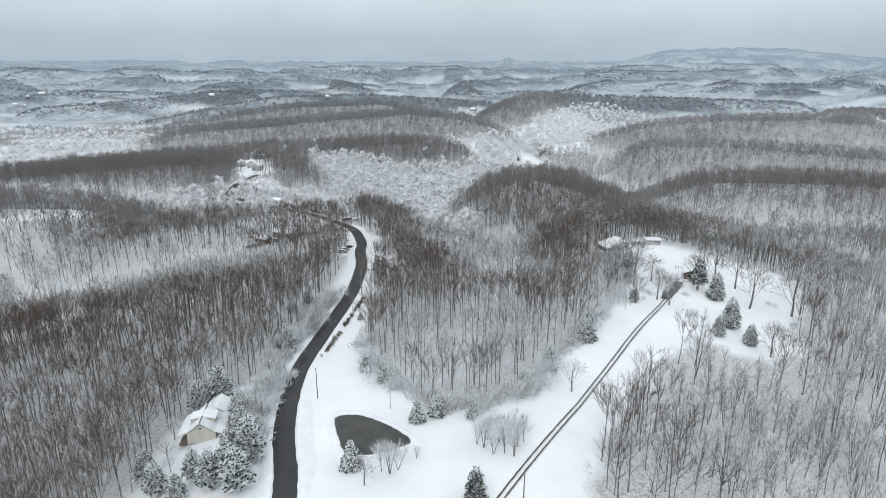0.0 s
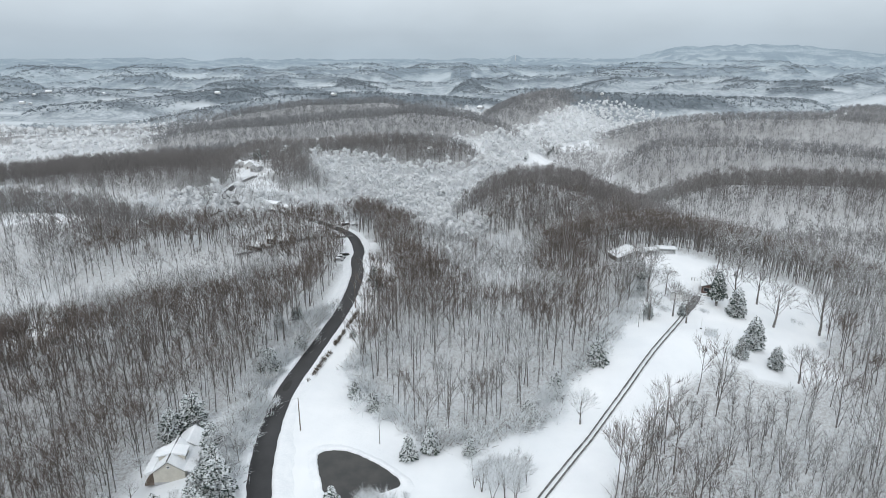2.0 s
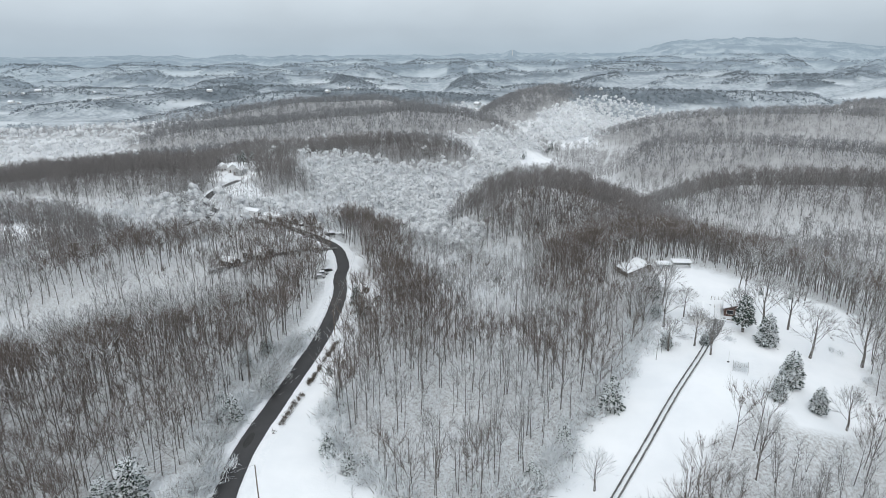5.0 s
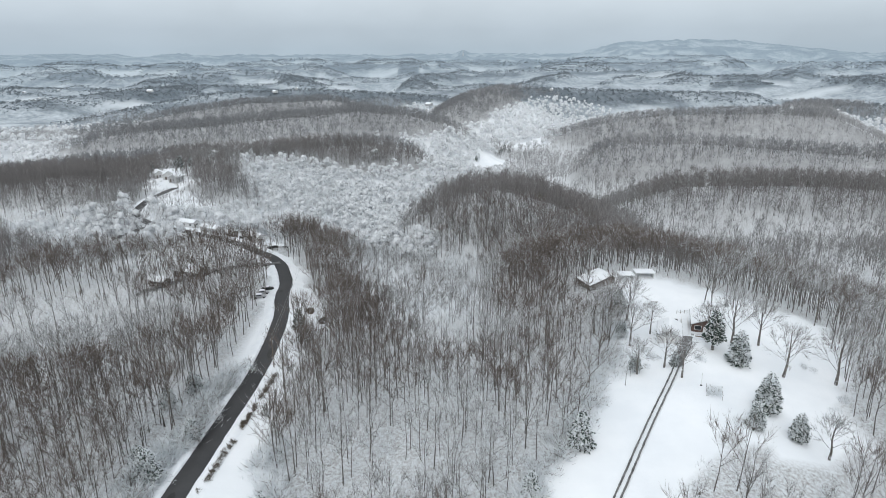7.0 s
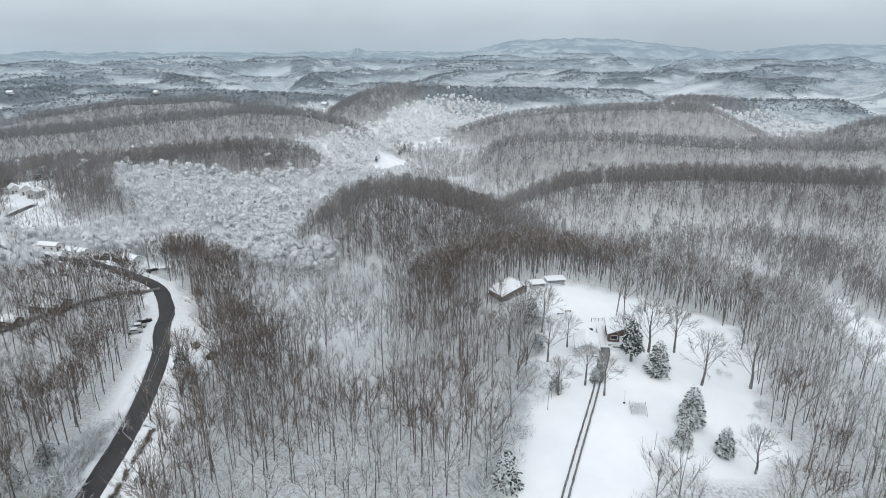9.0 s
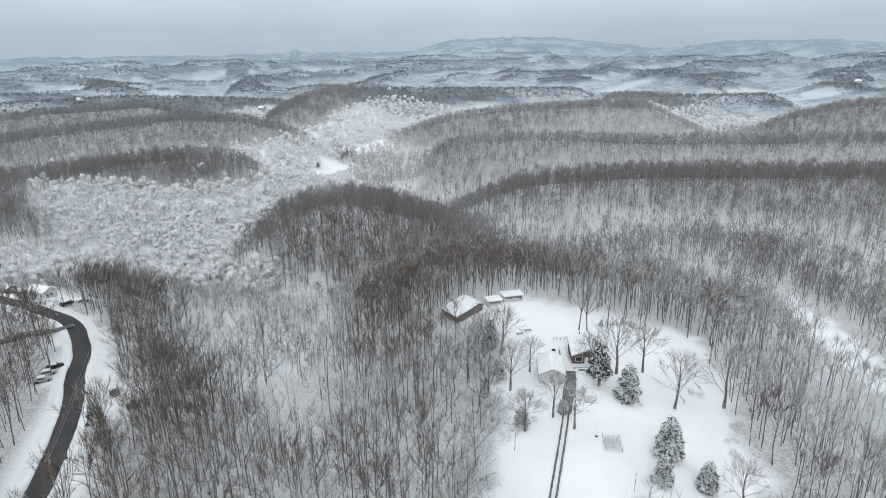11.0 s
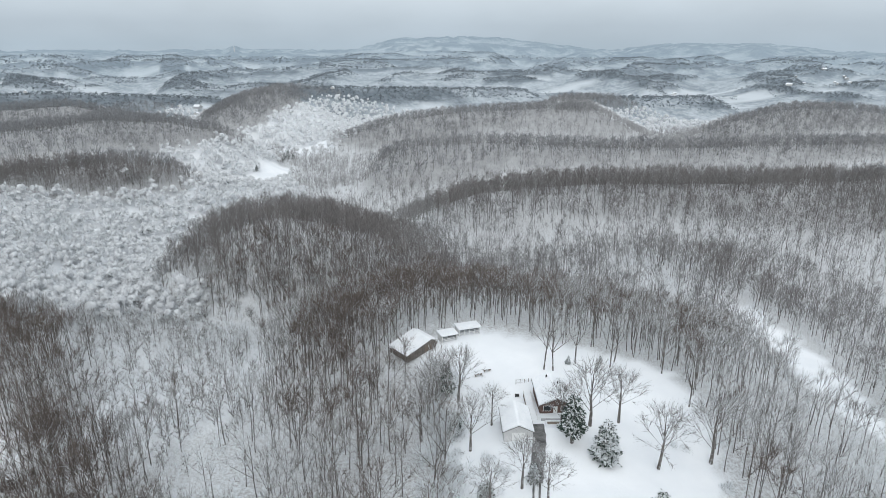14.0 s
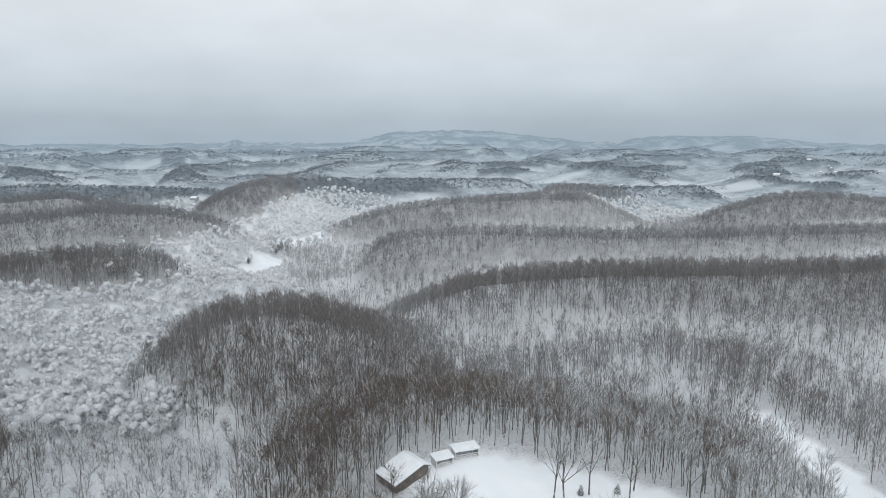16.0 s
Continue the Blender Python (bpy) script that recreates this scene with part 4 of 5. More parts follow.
    # denser stands: the band below the road, the shoulder of the knoll, the wood's corner by the yard
    X, Y = seeds(3.4, 40, 400, 12, extra=lambda x, y: rng.rand(x.size) < 0.72 * sum(np.exp(-(((x - a) / r) ** 2 + ((y - b) / r) ** 2)) for a, b, r in ((-46, 312, 9), (-38, 294, 9), (-32, 277, 9), (-27, 260, 9), (-22, 243, 9), (-15, 226, 8), (-9, 211, 7), (-34, 244, 6))))
    scatter("woods", near, X, Y, rng.uniform(0.85, 1.2, X.size), [BARK[0], TWIG[0]], "dense stand of tall leafless hardwoods", 79)
    # tall woods from the knoll down to the barn
    X, Y = seeds(4.6, 150, 400, 13, extra=lambda x, y: rng.rand(x.size) < 0.75 * np.minimum(1, sum(np.exp(-(((x - a) / r) ** 2 + ((y - b) / r) ** 2) ** 2) for a, b, r in ((58, 340, 24), (58, 300, 22), (50, 268, 18), (34, 360, 20)))))
    scatter("woods", near, X, Y, rng.uniform(0.85, 1.12, X.size), [BARK[0], TWIG[0]], "tall leafless brown woods below a knoll", 77)
    # close brown woods on the near ridge beside the house
    X, Y = seeds(4.0, 40, 265, 16, extra=lambda x, y: (x < -55) & (y < 215) & (tone(x, y) == 0) & (rng.rand(x.size) < 0.42))
    scatter("woods", near, X, Y, rng.uniform(0.7, 1.05, X.size), [BARK[0], TWIG[0]], "close leafless brown woods on a near ridge", 78)
    # the crests carry the tallest and closest woods
    for shapes, sp, r0, r1, sd in ((mid, 6.2, 265, 600, 14), (far, 7.0, 600, 1380, 15)):
        X, Y = seeds(sp, r0, r1, sd)
        s = (tone(X, Y) == 0) & (X > -420) & (rng.rand(X.size) < 0.5)
        X, Y = X[s], Y[s]
        scatter("woods", shapes, X, Y, rng.uniform(0.8, 1.15, X.size), [BARK[0], MAT["massed" if r0 < 500 else "massed_hazed"]], "close leafless woods along the crests", 40 + sd)
    # a thin screen of trees below the road past the bend
    line = smooth_line([(-122, 338), (-140, 352), (-158, 372), (-163, 396), (-164, 418)], 2.4)
    p = line + rng.randn(len(line), 2) * 3.0
    d, _ = along(p[:, 0], p[:, 1], ROAD)
    p = p[d > 5.5]
    scatter("woods", mid, p[:, 0], p[:, 1], rng.uniform(0.6, 1.0, len(p)), [BARK[1], MAT["massed_dusted"]], "thin screen of leafless trees beside the road", 56)
    # young growth over the old field by the wheel tracks
    young = [bare_shape(140 + i, 10.5, 18, 240, low=0.22, spread=0.2, sides=3, segs=3, limb_w=0.06, twig_w=0.045, twig_l=1.8, trunk_r=0.11, stems=1 + i % 3) for i in range(6)]
    X, Y = seeds(3.3, 40, 200, 17, extra=lambda x, y: rng.rand(x.size) < 0.85 * np.exp(-(((x - 72) / 28) ** 2 + ((y - 117) / 19) ** 2) ** 2))
    scatter("young_woods", young, X, Y, rng.uniform(0.6, 1.15, X.size), [MAT["bark_rimed"], MAT["twig_mixed"]], "thicket of young leafless trees dusted with snow", 58)
    # rimed saplings fill the hollow behind the knoll
    X, Y = seeds(3.3, 40, 400, 19, extra=lambda x, y: rng.rand(x.size) < 0.95 * np.maximum(np.exp(-(((x - 3) / 25) ** 2 + ((y - 280) / 46) ** 2) ** 2), np.exp(-(((x + 4) / 42) ** 2 + ((y - 345) / 38) ** 2) ** 2)))
    sapling = [bare_shape(150 + i, 5.5, 10, 60, low=0.15, spread=0.3, sides=3, segs=2, limb_w=0.09, twig_w=0.13, twig_l=1.5, trunk_r=0.07, round_top=True) for i in range(4)]
    scatter("rimed_saplings", sapling, X, Y, rng.uniform(0.5, 1.2, X.size), [MAT["bark_rimed"], MAT["twig_mixed"]], "small trees white with rime in a hollow", 59)
    # woods that close the valley behind the meadow
    X, Y = rng.uniform(-150, 150, 900), rng.uniform(-90, 70, 900)
    s = (mask_open(X, Y) < 0.5) & ~wedge(X, Y)
    X, Y = X[s], Y[s]
    scatter("woods", mid, X, Y, rng.uniform(0.8, 1.15, X.size), [BARK[1], TWIG[1]], "leafless woods dusted with snow", 57)
    # rimed brush on the floor of hollows and along edges
    bush = [(None, puff_shape(400 + i, 54, 1.7, 2.2, 0.95, 0.09)) for i in range(4)]
    X, Y = [np.concatenate(p) for p in zip(seeds(4.6, 40, 330, 5), seeds(5.2, 330, 480, 25, extra=lambda x, y: x > 110))]
    tn = tone(X, Y)
    keep = rng.rand(X.size) < np.where(tn == 2, 0.95, np.where(tn == 1, 0.5, 0.22) + 0.35 * (np.hypot(X - 15, Y - 120) < 75))
    X, Y = X[keep], Y[keep]
    scatter("brush", bush, X, Y, rng.uniform(0.6, 1.6, X.size), [MAT["twig_white"], MAT["twig_white"]], "low brush white with rime under trees", 91)
    for lumps, size, sprays, sp, r0, r1 in ((5, 1.5, 64, 6.0, 292, 560), (3, 1.9, 22, 6.8, 560, 850), (1, 3.0, 5, 7.6, 850, 1380)):
        puff = [(None, crown_puff(450 + i, lumps, 4.0, 9.5, size, sprays)) for i in range(6)]
        X, Y = seeds(sp, r0, r1, 6)
        tn = tone(X, Y)
        keep = (rng.rand(X.size) < np.where(tn == 2, 0.97, np.where((tn == 1) & (X < 118), 0.06, 0.0))) & (np.hypot((X - 132) / 0.5, Y - 930) > 30)
        X, Y = X[keep], Y[keep]
        scatter("rimed_woods", puff, X, Y, rng.uniform(0.55, 1.35, X.size), [MAT["rime"], MAT["rime"]], "rounded crowns white with rime in a hollow", 92, smooth=True)

    # the rolling country beyond: clumps of woodland on the ridges, haze in their colour
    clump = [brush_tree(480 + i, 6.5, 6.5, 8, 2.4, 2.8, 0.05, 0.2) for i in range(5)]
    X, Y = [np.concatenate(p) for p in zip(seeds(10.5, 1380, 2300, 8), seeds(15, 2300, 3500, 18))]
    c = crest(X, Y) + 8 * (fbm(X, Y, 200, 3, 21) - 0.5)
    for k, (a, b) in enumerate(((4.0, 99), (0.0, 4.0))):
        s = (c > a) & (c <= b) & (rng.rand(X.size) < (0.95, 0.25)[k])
        scatter("far_woods", clump, X[s], Y[s], rng.uniform(0.7, 1.25, s.sum()), [MAT[("hazed_dark", "hazed_pale")[k]]] * 2, ("dark leafless woods on far ridges", "rimed woods on far slopes, paled by painted haze")[k], 95 + k, 1.0)


build_woods()


# ---------------------------------------------------------------- single trees
def build_trees():
    wide = [shade_shape(500 + i, 10.2, 4.5, 1050) for i in range(4)]
    tall = [vase_shape(520 + i, 17, 420, 2.2, 0.05, 0.22, 0.38, 1.25) for i in range(3)]
    clump = [bare_shape(540 + i, 7.5, 42, 700, low=0.28, spread=0.34, sides=4, limb_w=0.06, twig_w=0.045, twig_l=1.9, stems=2 + i % 2, trunk_r=0.15, round_top=True) for i in range(3)]
    slim = [bare_shape(560 + i, 9, 12, 60, low=0.35, spread=0.2, sides=5, limb_w=0.07, twig_w=0.035, twig_l=1.0, trunk_r=0.10) for i in range(2)]
    rimed = shade_shape(570, 6, 3.6, 900, 0.16)

    def kind(shapes, name, label, crown, bark="bark"):
        out = []
        for s in shapes:
            out.append(tree_thing(name, raw_mesh("trunk", s[0], MAT[bark]), raw_mesh("crown", s[1], MAT[crown]), label, "tree"))
        return out

    yard = kind(wide, "yard_tree", "rounded leafless shade tree on the snowy lawn", "twig_mixed")
    pole = kind(tall, "tall_tree", "tall leafless hardwood at the edge of snowfield", "twig_mixed")
    thick = kind(clump, "thicket_tree", "many-stemmed rimed thicket standing in meadow snow", "twig_white")
    thin = kind(slim, "sapling", "slender leafless sapling standing in meadow snow", "twig_mixed")
    white = kind([rimed], "rimed_tree", "small spreading tree white with rime beside wheel tracks", "twig_white", "bark_rimed")
    plan = []
    plan.append((yard, [(64, 204, 1.15), (59, 185, 0.85), (67, 187, 0.95), (91, 199, 1.35), (98, 198, 1.15), (97, 183, 1.25), (90, 154, 0.9), (111, 183, 1.35), (62, 223, 1.3), (70.6, 225, 1.25), (66, 229, 1.1), (57, 216, 1.2), (69, 181, 0.9), (84, 200, 1.0), (72, 210, 0.85), (-20.2, 94, 0.55)]))
    plan.append((pole, [(97, 224, 1.1), (95.5, 225.5, 1.0), (105, 225, 1.0), (113, 221, 0.95), (117, 224, 0.9), (126, 216, 0.95), (56, 200, 1.1), (52, 195, 1.0), (60, 216, 1.0), (121, 200, 0.95), (62, 137, 0.8), (60, 134, 0.75), (37, 112, 0.85), (31, 94.5, 0.95), (33.5, 97.5, 0.85), (52.5, 96.5, 1.05), (54, 100, 0.9)]))
    plan.append((thick, [(9, 107, 1.0), (4.5, 108.5, 0.95), (12, 109, 0.8), (6.5, 106.5, 0.85), (11, 106, 0.9), (13.5, 110.5, 0.8), (3, 109.5, 0.7), (8, 110.5, 0.9), (5.5, 111, 0.75), (10.5, 112, 0.8), (-15.6, 99, 0.95), (-17.4, 99.8, 0.8), (-14, 100.5, 0.75), (-10.3, 104.5, 0.4), (42, 121, 0.9)]))
    plan.append((thin, [(-18, 124, 0.8), (-28, 166, 1.2), (54, 179, 0.7), (46, 108, 1.1), (-36, 179, 0.7), (70, 160, 0.5), (57, 184, 0.6)]))
    plan.append((white, [(28, 131, 1.35), (-50, 116.5, 1.25), (-47, 115.5, 1.05), (-51, 111, 1.05), (-54.3, 120, 0.9), (-56.5, 164, 1.25), (-54.6, 171, 1.2), (-62, 167, 1.1), (-53, 150, 1.1), (-67, 108, 0.8), (-56, 104.5, 0.5), (-64, 103, 0.55), (-69, 116, 0.9), (72, 158, 0.7), (-50.5, 121, 1.2), (-49.5, 128, 1.15), (-51, 135, 1.2), (-47.5, 110, 1.0), (-53, 141, 1.1), (-52, 127, 1.0)]))
    rng = np.random.RandomState(44)
    for kinds, spots in plan:
        used = set()
        for i, (x, y, s) in enumerate(spots):
            k = i % len(kinds)
            rot = rng.rand() * 6.28
            if k in used:
                again(kinds[k], x, y, rot, s * (1.15 if kinds is yard else 1))
            else:
                stand(kinds[k], x, y, rot, s * (1.15 if kinds is yard else 1))
                used.add(k)
        for k in range(len(kinds)):
            if k not in used:
                for o in (*kinds[k].children, kinds[k]):
                    bpy.data.objects.remove(o)

    # the nearest trees of the woods, one by one
    kinds = kind(NEAR_SHAPES[:3], "bare_tree", "leafless hardwood tree dusted with snow in the woods", "twig_brown")
    pale = kind(NEAR_SHAPES[2:5], "rimed_bare_tree", "leafless tree with snow-laden twigs in the woods", "twig_mixed", "bark_rimed")
    for fam, pick in ((kinds, 0), (pale, 1)):
        first = set()
        for x, y, s, tn in SINGLES:
            if (tn > 0) != (pick > 0):
                continue
            k = rng.randint(len(fam))
            if k in first:
                again(fam[k], x, y, rng.rand() * 6.28, s)
            else:
                stand(fam[k], x, y, rng.rand() * 6.28, s)
                first.add(k)


def build_conifers():
    def conifer(seed, H, R, n, mat, label, name="spruce", droop=0.35, low=0.05, blunt=0.55):
        top = new(name)
        rng = np.random.RandomState(seed)
        zz = np.linspace(0, 1, 4)
        P = np.stack([rng.randn(4) * 0.02 * H * zz, rng.randn(4) * 0.02 * H * zz, H * 0.96 * zz - 0.2 * (zz == 0)], 1)
        v, f = tube(P, np.array([0.035, 0.028, 0.016, 0.004]) * H, 6)
        o = new("trunk", raw_mesh("trunk", (v, f), MAT["bark"]))
        o.parent = top
        o = new("crown", raw_mesh("crown", conifer_shape(seed, H, R, n, droop, low, blunt), MAT[mat]))
        o.parent = top
        if low <= 0.08:
            # boughs sheltered from the snow, close to the ground
            v, f = conifer_shape(seed + 50, H * 0.24, R * 1.06, 220, 0.1, 0.0)
            o = new("skirt", raw_mesh("skirt", (v + np.array([0, 0, 0.12]), f), MAT["conifer_bare"]))
            o.parent = top
        return tagged(top, label, "tree")

    round_ = [conifer(600 + i, 6, 2.8, 1700, "conifer", "small snow-laden spruce standing in the meadow") for i in range(3)]
    skirt = [conifer(610 + i, 7, 3.2, 1900, "conifer", "snow-laden evergreen with a dark spreading skirt by the woods", "evergreen", 0.2, 0.02) for i in range(2)]
    yard = [conifer(620 + i, 10, 4.3, 4200, "conifer", "large bushy snow-laden evergreen on the lawn", "yard_evergreen", 0.15, 0.08, 0.46) for i in range(2)]
    pine = [conifer(630 + i, 10, 4.6, 3400, "conifer", "spreading pine loaded with snow beside the house", "pine", 0.0, 0.14, 0.42) for i in range(3)]
    green = [conifer(640 + i, 11, 3.6, 2400, "conifer_green", "tall dark green pine dusted with snow", "green_pine", 0.3, 0.2) for i in range(2)]
    cedar = [conifer(650, 8, 3.0, 2400, "conifer_green", "blunt dark cedar with snow on its top", "cedar", -0.5, 0.03, 0.36)]
    plan = []
    plan.append((round_, [(-27, 144.5, 0.93), (-21.5, 139, 0.95), (-11, 119, 1.0), (-6.5, 121.5, 1.05), (2, 120, 0.8), (-24, 101, 1.15), (17, 133, 0.85), (32, 155, 0.55), (-18, 139.5, 0.8), (-33, 176, 0.5), (103, 226, 0.4), (112, 224, 0.4)]))
    plan.append((skirt, [(24, 143, 1.0), (37, 156.5, 1.25), (16, 134.5, 0.75), (70, 188, 0.6)]))
    plan.append((yard, [(84, 168.5, 1.0), (77.5, 161.5, 0.68), (86, 159, 0.70), (87, 188, 0.98)]))
    plan.append((pine, [(-63, 130, 1.1), (-67, 127, 0.95), (-53.5, 118.5, 0.86), (-50.5, 111, 0.83), (-46.5, 103.5, 1.06), (-57, 99, 0.71), (-48.5, 96, 0.92), (-64, 96, 0.78), (-52, 95, 0.85), (-58, 92.6, 0.64), (-69, 102, 0.78), (-50.5, 103, 0.78), (-45.5, 93, 0.99), (-51, 153, 0.85), (-55, 158, 0.6), (-47, 167, 0.6), (-56, 178, 0.6), (-52, 184, 0.65), (64, 212, 0.6), (59, 186.5, 0.55), (-52, 107, 0.6)]))
    plan.append((green, [(83.5, 195, 1.15), (68.6, 229, 0.95), (-33, 222, 0.85), (-30, 214, 0.8), (-163, 492, 1.0), (-157, 497, 0.9), (-170, 503, 0.8), (-188, 505, 0.8), (-194, 508, 0.75), (-200, 500, 0.7), (-152, 520, 0.7), (130, 925, 1.0), (136, 935, 1.1), (142, 930, 0.9), (126, 916, 0.7), (84, 828, 0.8), (110, 1010, 1.1), (100, 1020, 1.2), (118, 1000, 1.0)]))
    plan.append((cedar, [(2.2, 93.2, 1.05)]))
    rng = np.random.RandomState(45)
    for kinds, spots in plan:
        for i, (x, y, s) in enumerate(spots):
            k = i % len(kinds)
            rot = rng.rand() * 6.28
            again(kinds[k], x, y, rot, s) if i >= len(kinds) else stand(kinds[k], x, y, rot, s)


build_trees()
build_conifers()


# ---------------------------------------------------------------- buildings
def box(bm, x0, x1, y0, y1, z0, z1):
    v = [bm.verts.new((x, y, z)) for z in (z0, z1) for x, y in ((x0, y0), (x1, y0), (x1, y1), (x0, y1))]
    for q in ((3, 2, 1, 0), (4, 5, 6, 7), (0, 1, 5, 4), (1, 2, 6, 5), (2, 3, 7, 6), (3, 0, 4, 7)):
        bm.faces.new([v[i] for i in q])


def prism(bm, outline, y0, y1):
    """A shape in the x-z plane, drawn out along y."""
    a = [bm.verts.new((x, y0, z)) for x, z in outline]
    b = [bm.verts.new((x, y1, z)) for x, z in outline]
    n = len(outline)
    bm.faces.new(a)
    bm.faces.new(b[::-1])
    for i in range(n):
        bm.faces.new([a[(i + 1) % n], a[i], b[i], b[(i + 1) % n]])


def boxes(name, sizes, mat, parent, label="", bevel=0.0):
    bm = bmesh.new()
    for s in sizes:
        box(bm, *s)
    if bevel:
        bmesh.ops.bevel(bm, geom=bm.edges[:], offset=bevel, segments=1, affect="EDGES")
    return part(name, bm, MAT[mat], parent, label)


def shell(name, outline, y0, y1, mat, parent, label=""):
    bm = bmesh.new()
    prism(bm, outline, y0, y1)
    bmesh.ops.recalc_face_normals(bm, faces=bm.faces)
    return part(name, bm, MAT[mat], parent, label)


def gable_body(w, l, eave, ridge, wall, top, roof="snow", over=0.35, thick=0.30, under="roof"):
    """Walls and a snowy gable roof; the gables face along y."""
    h = w / 2
    shell("wall", [(-h, -0.6), (h, -0.6), (h, eave), (0, ridge), (-h, eave)], -l / 2, l / 2, wall, top)
    s = (ridge - eave) / h
    e, y = h + over, l / 2 + over
    z = eave - s * over
    shell("roof_deck", [(-e, z + 0.02), (0, ridge + 0.03), (e, z + 0.02), (e, z + 0.14), (0, ridge + 0.17), (-e, z + 0.14)], -y, y, under, top)
    e2, y2 = e - 0.05, y - 0.05
    bm = bmesh.new()
    prism(bm, [(-e2, z + 0.15), (0, ridge + 0.18), (e2, z + 0.15), (e2 - 0.08, z + 0.15 + thick), (0.3, ridge + 0.12 + thick), (-0.3, ridge + 0.12 + thick), (-e2 + 0.08, z + 0.15 + thick)], -y2, y2)
    bmesh.ops.recalc_face_normals(bm, faces=bm.faces)
    part("snow_cover", bm, MAT[roof], top, "thick unbroken snow")


def window(parent, x, y, z, w, h, axis="x"):
    """A framed pane on a wall that faces along y (axis x) or along x (axis y)."""
    d = 0.05
    a = (lambda u0, u1, t0, t1, z0, z1: (x + u0, x + u1, y + t0, y + t1, z0, z1)) if axis == "x" else (lambda u0, u1, t0, t1, z0, z1: (x + t0, x + t1, y + u0, y + u1, z0, z1))
    f = 0.09
    fr = boxes("window", [a(-w / 2 - f, w / 2 + f, -d, d, z, z + f), a(-w / 2 - f, w / 2 + f, -d, d, z + h, z + h + f), a(-w / 2 - f, -w / 2, -d, d, z + f, z + h), a(w / 2, w / 2 + f, -d, d, z + f, z + h)], "white", parent)
    boxes("pane", [a(-w / 2, w / 2, -d * 0.6, d * 0.6, z + f, z + h)], "glass", fr)
    return fr


def place(ob, x, y, rz, z=None, dz=0.0):
    ob.location = (x, y, (float(height(x, y)) if z is None else z) + dz)
    ob.rotation_euler = (0, 0, radians(rz))
    return ob


def cream_house():
    top = tagged(new("house"), "cream-sided house with dormers and porches under thick snow", "house")
    gable_body(7.4, 9.4, 3.0, 5.7, "cream", top)
    # lower porch roofs on both long sides, on posts
    for s in (-1, 1):
        shell("porch_roof", [(s * 3.7, 3.0), (s * 6.0, 2.45), (s * 6.0, 2.85), (s * 3.75, 3.55)], -4.85, 4.85, "snow", top, "snow-covered porch roof")
        for y in (-4.5, -1.5, 1.5, 4.5):
            boxes("post", [(s * 5.7 - 0.07, s * 5.7 + 0.07, y - 0.07, y + 0.07, -0.4, 2.55)], "white", top)
        boxes("porch_floor", [(min(s * 3.72, s * 5.95), max(s * 3.72, s * 5.95), -4.8, 4.8, -0.5, 0.12)], "wood", top)
        # wide dormer
        d = new("dormer")
        d.parent = top
        boxes("cheek", [(min(s * 0.4, s * 3.1), max(s * 0.4, s * 3.1), -1.6, 1.6, 3.4, 5.2)], "cream", d)
        shell("dormer_snow", [(s * 0.05, 5.95), (s * 3.5, 5.25), (s * 3.5, 5.6), (s * 0.05, 6.35)], -1.9, 1.9, "snow", d)
        window(d, s * 3.1, 0, 3.9, 1.3, 0.8, "y")
        window(top, s * 3.71, -2.6, 1.0, 1.0, 1.3, "y")
        window(top, s * 3.71, 2.4, 1.0, 1.0, 1.3, "y")
    window(top, 0, -4.71, 3.9, 0.6, 0.6)
    boxes("ridge_vent", [(-0.13, 0.13, -5.0, 5.0, 5.95, 6.32)], "roof", top, "bare dark ridge")
    boxes("foundation", [(-3.75, 3.75, -4.75, 4.75, -0.8, 0.15)], "grey", top)
    # rear wing
    wing = new("wing")
    wing.parent = top
    wing.matrix_local = pose(2.0, 8.2, 0)
    gable_body(6.4, 6.6, 2.7, 4.6, "cream", wing)
    top.scale = (0.86, 0.86, 0.86)
    return place(top, -61.2, 116.2, 8)


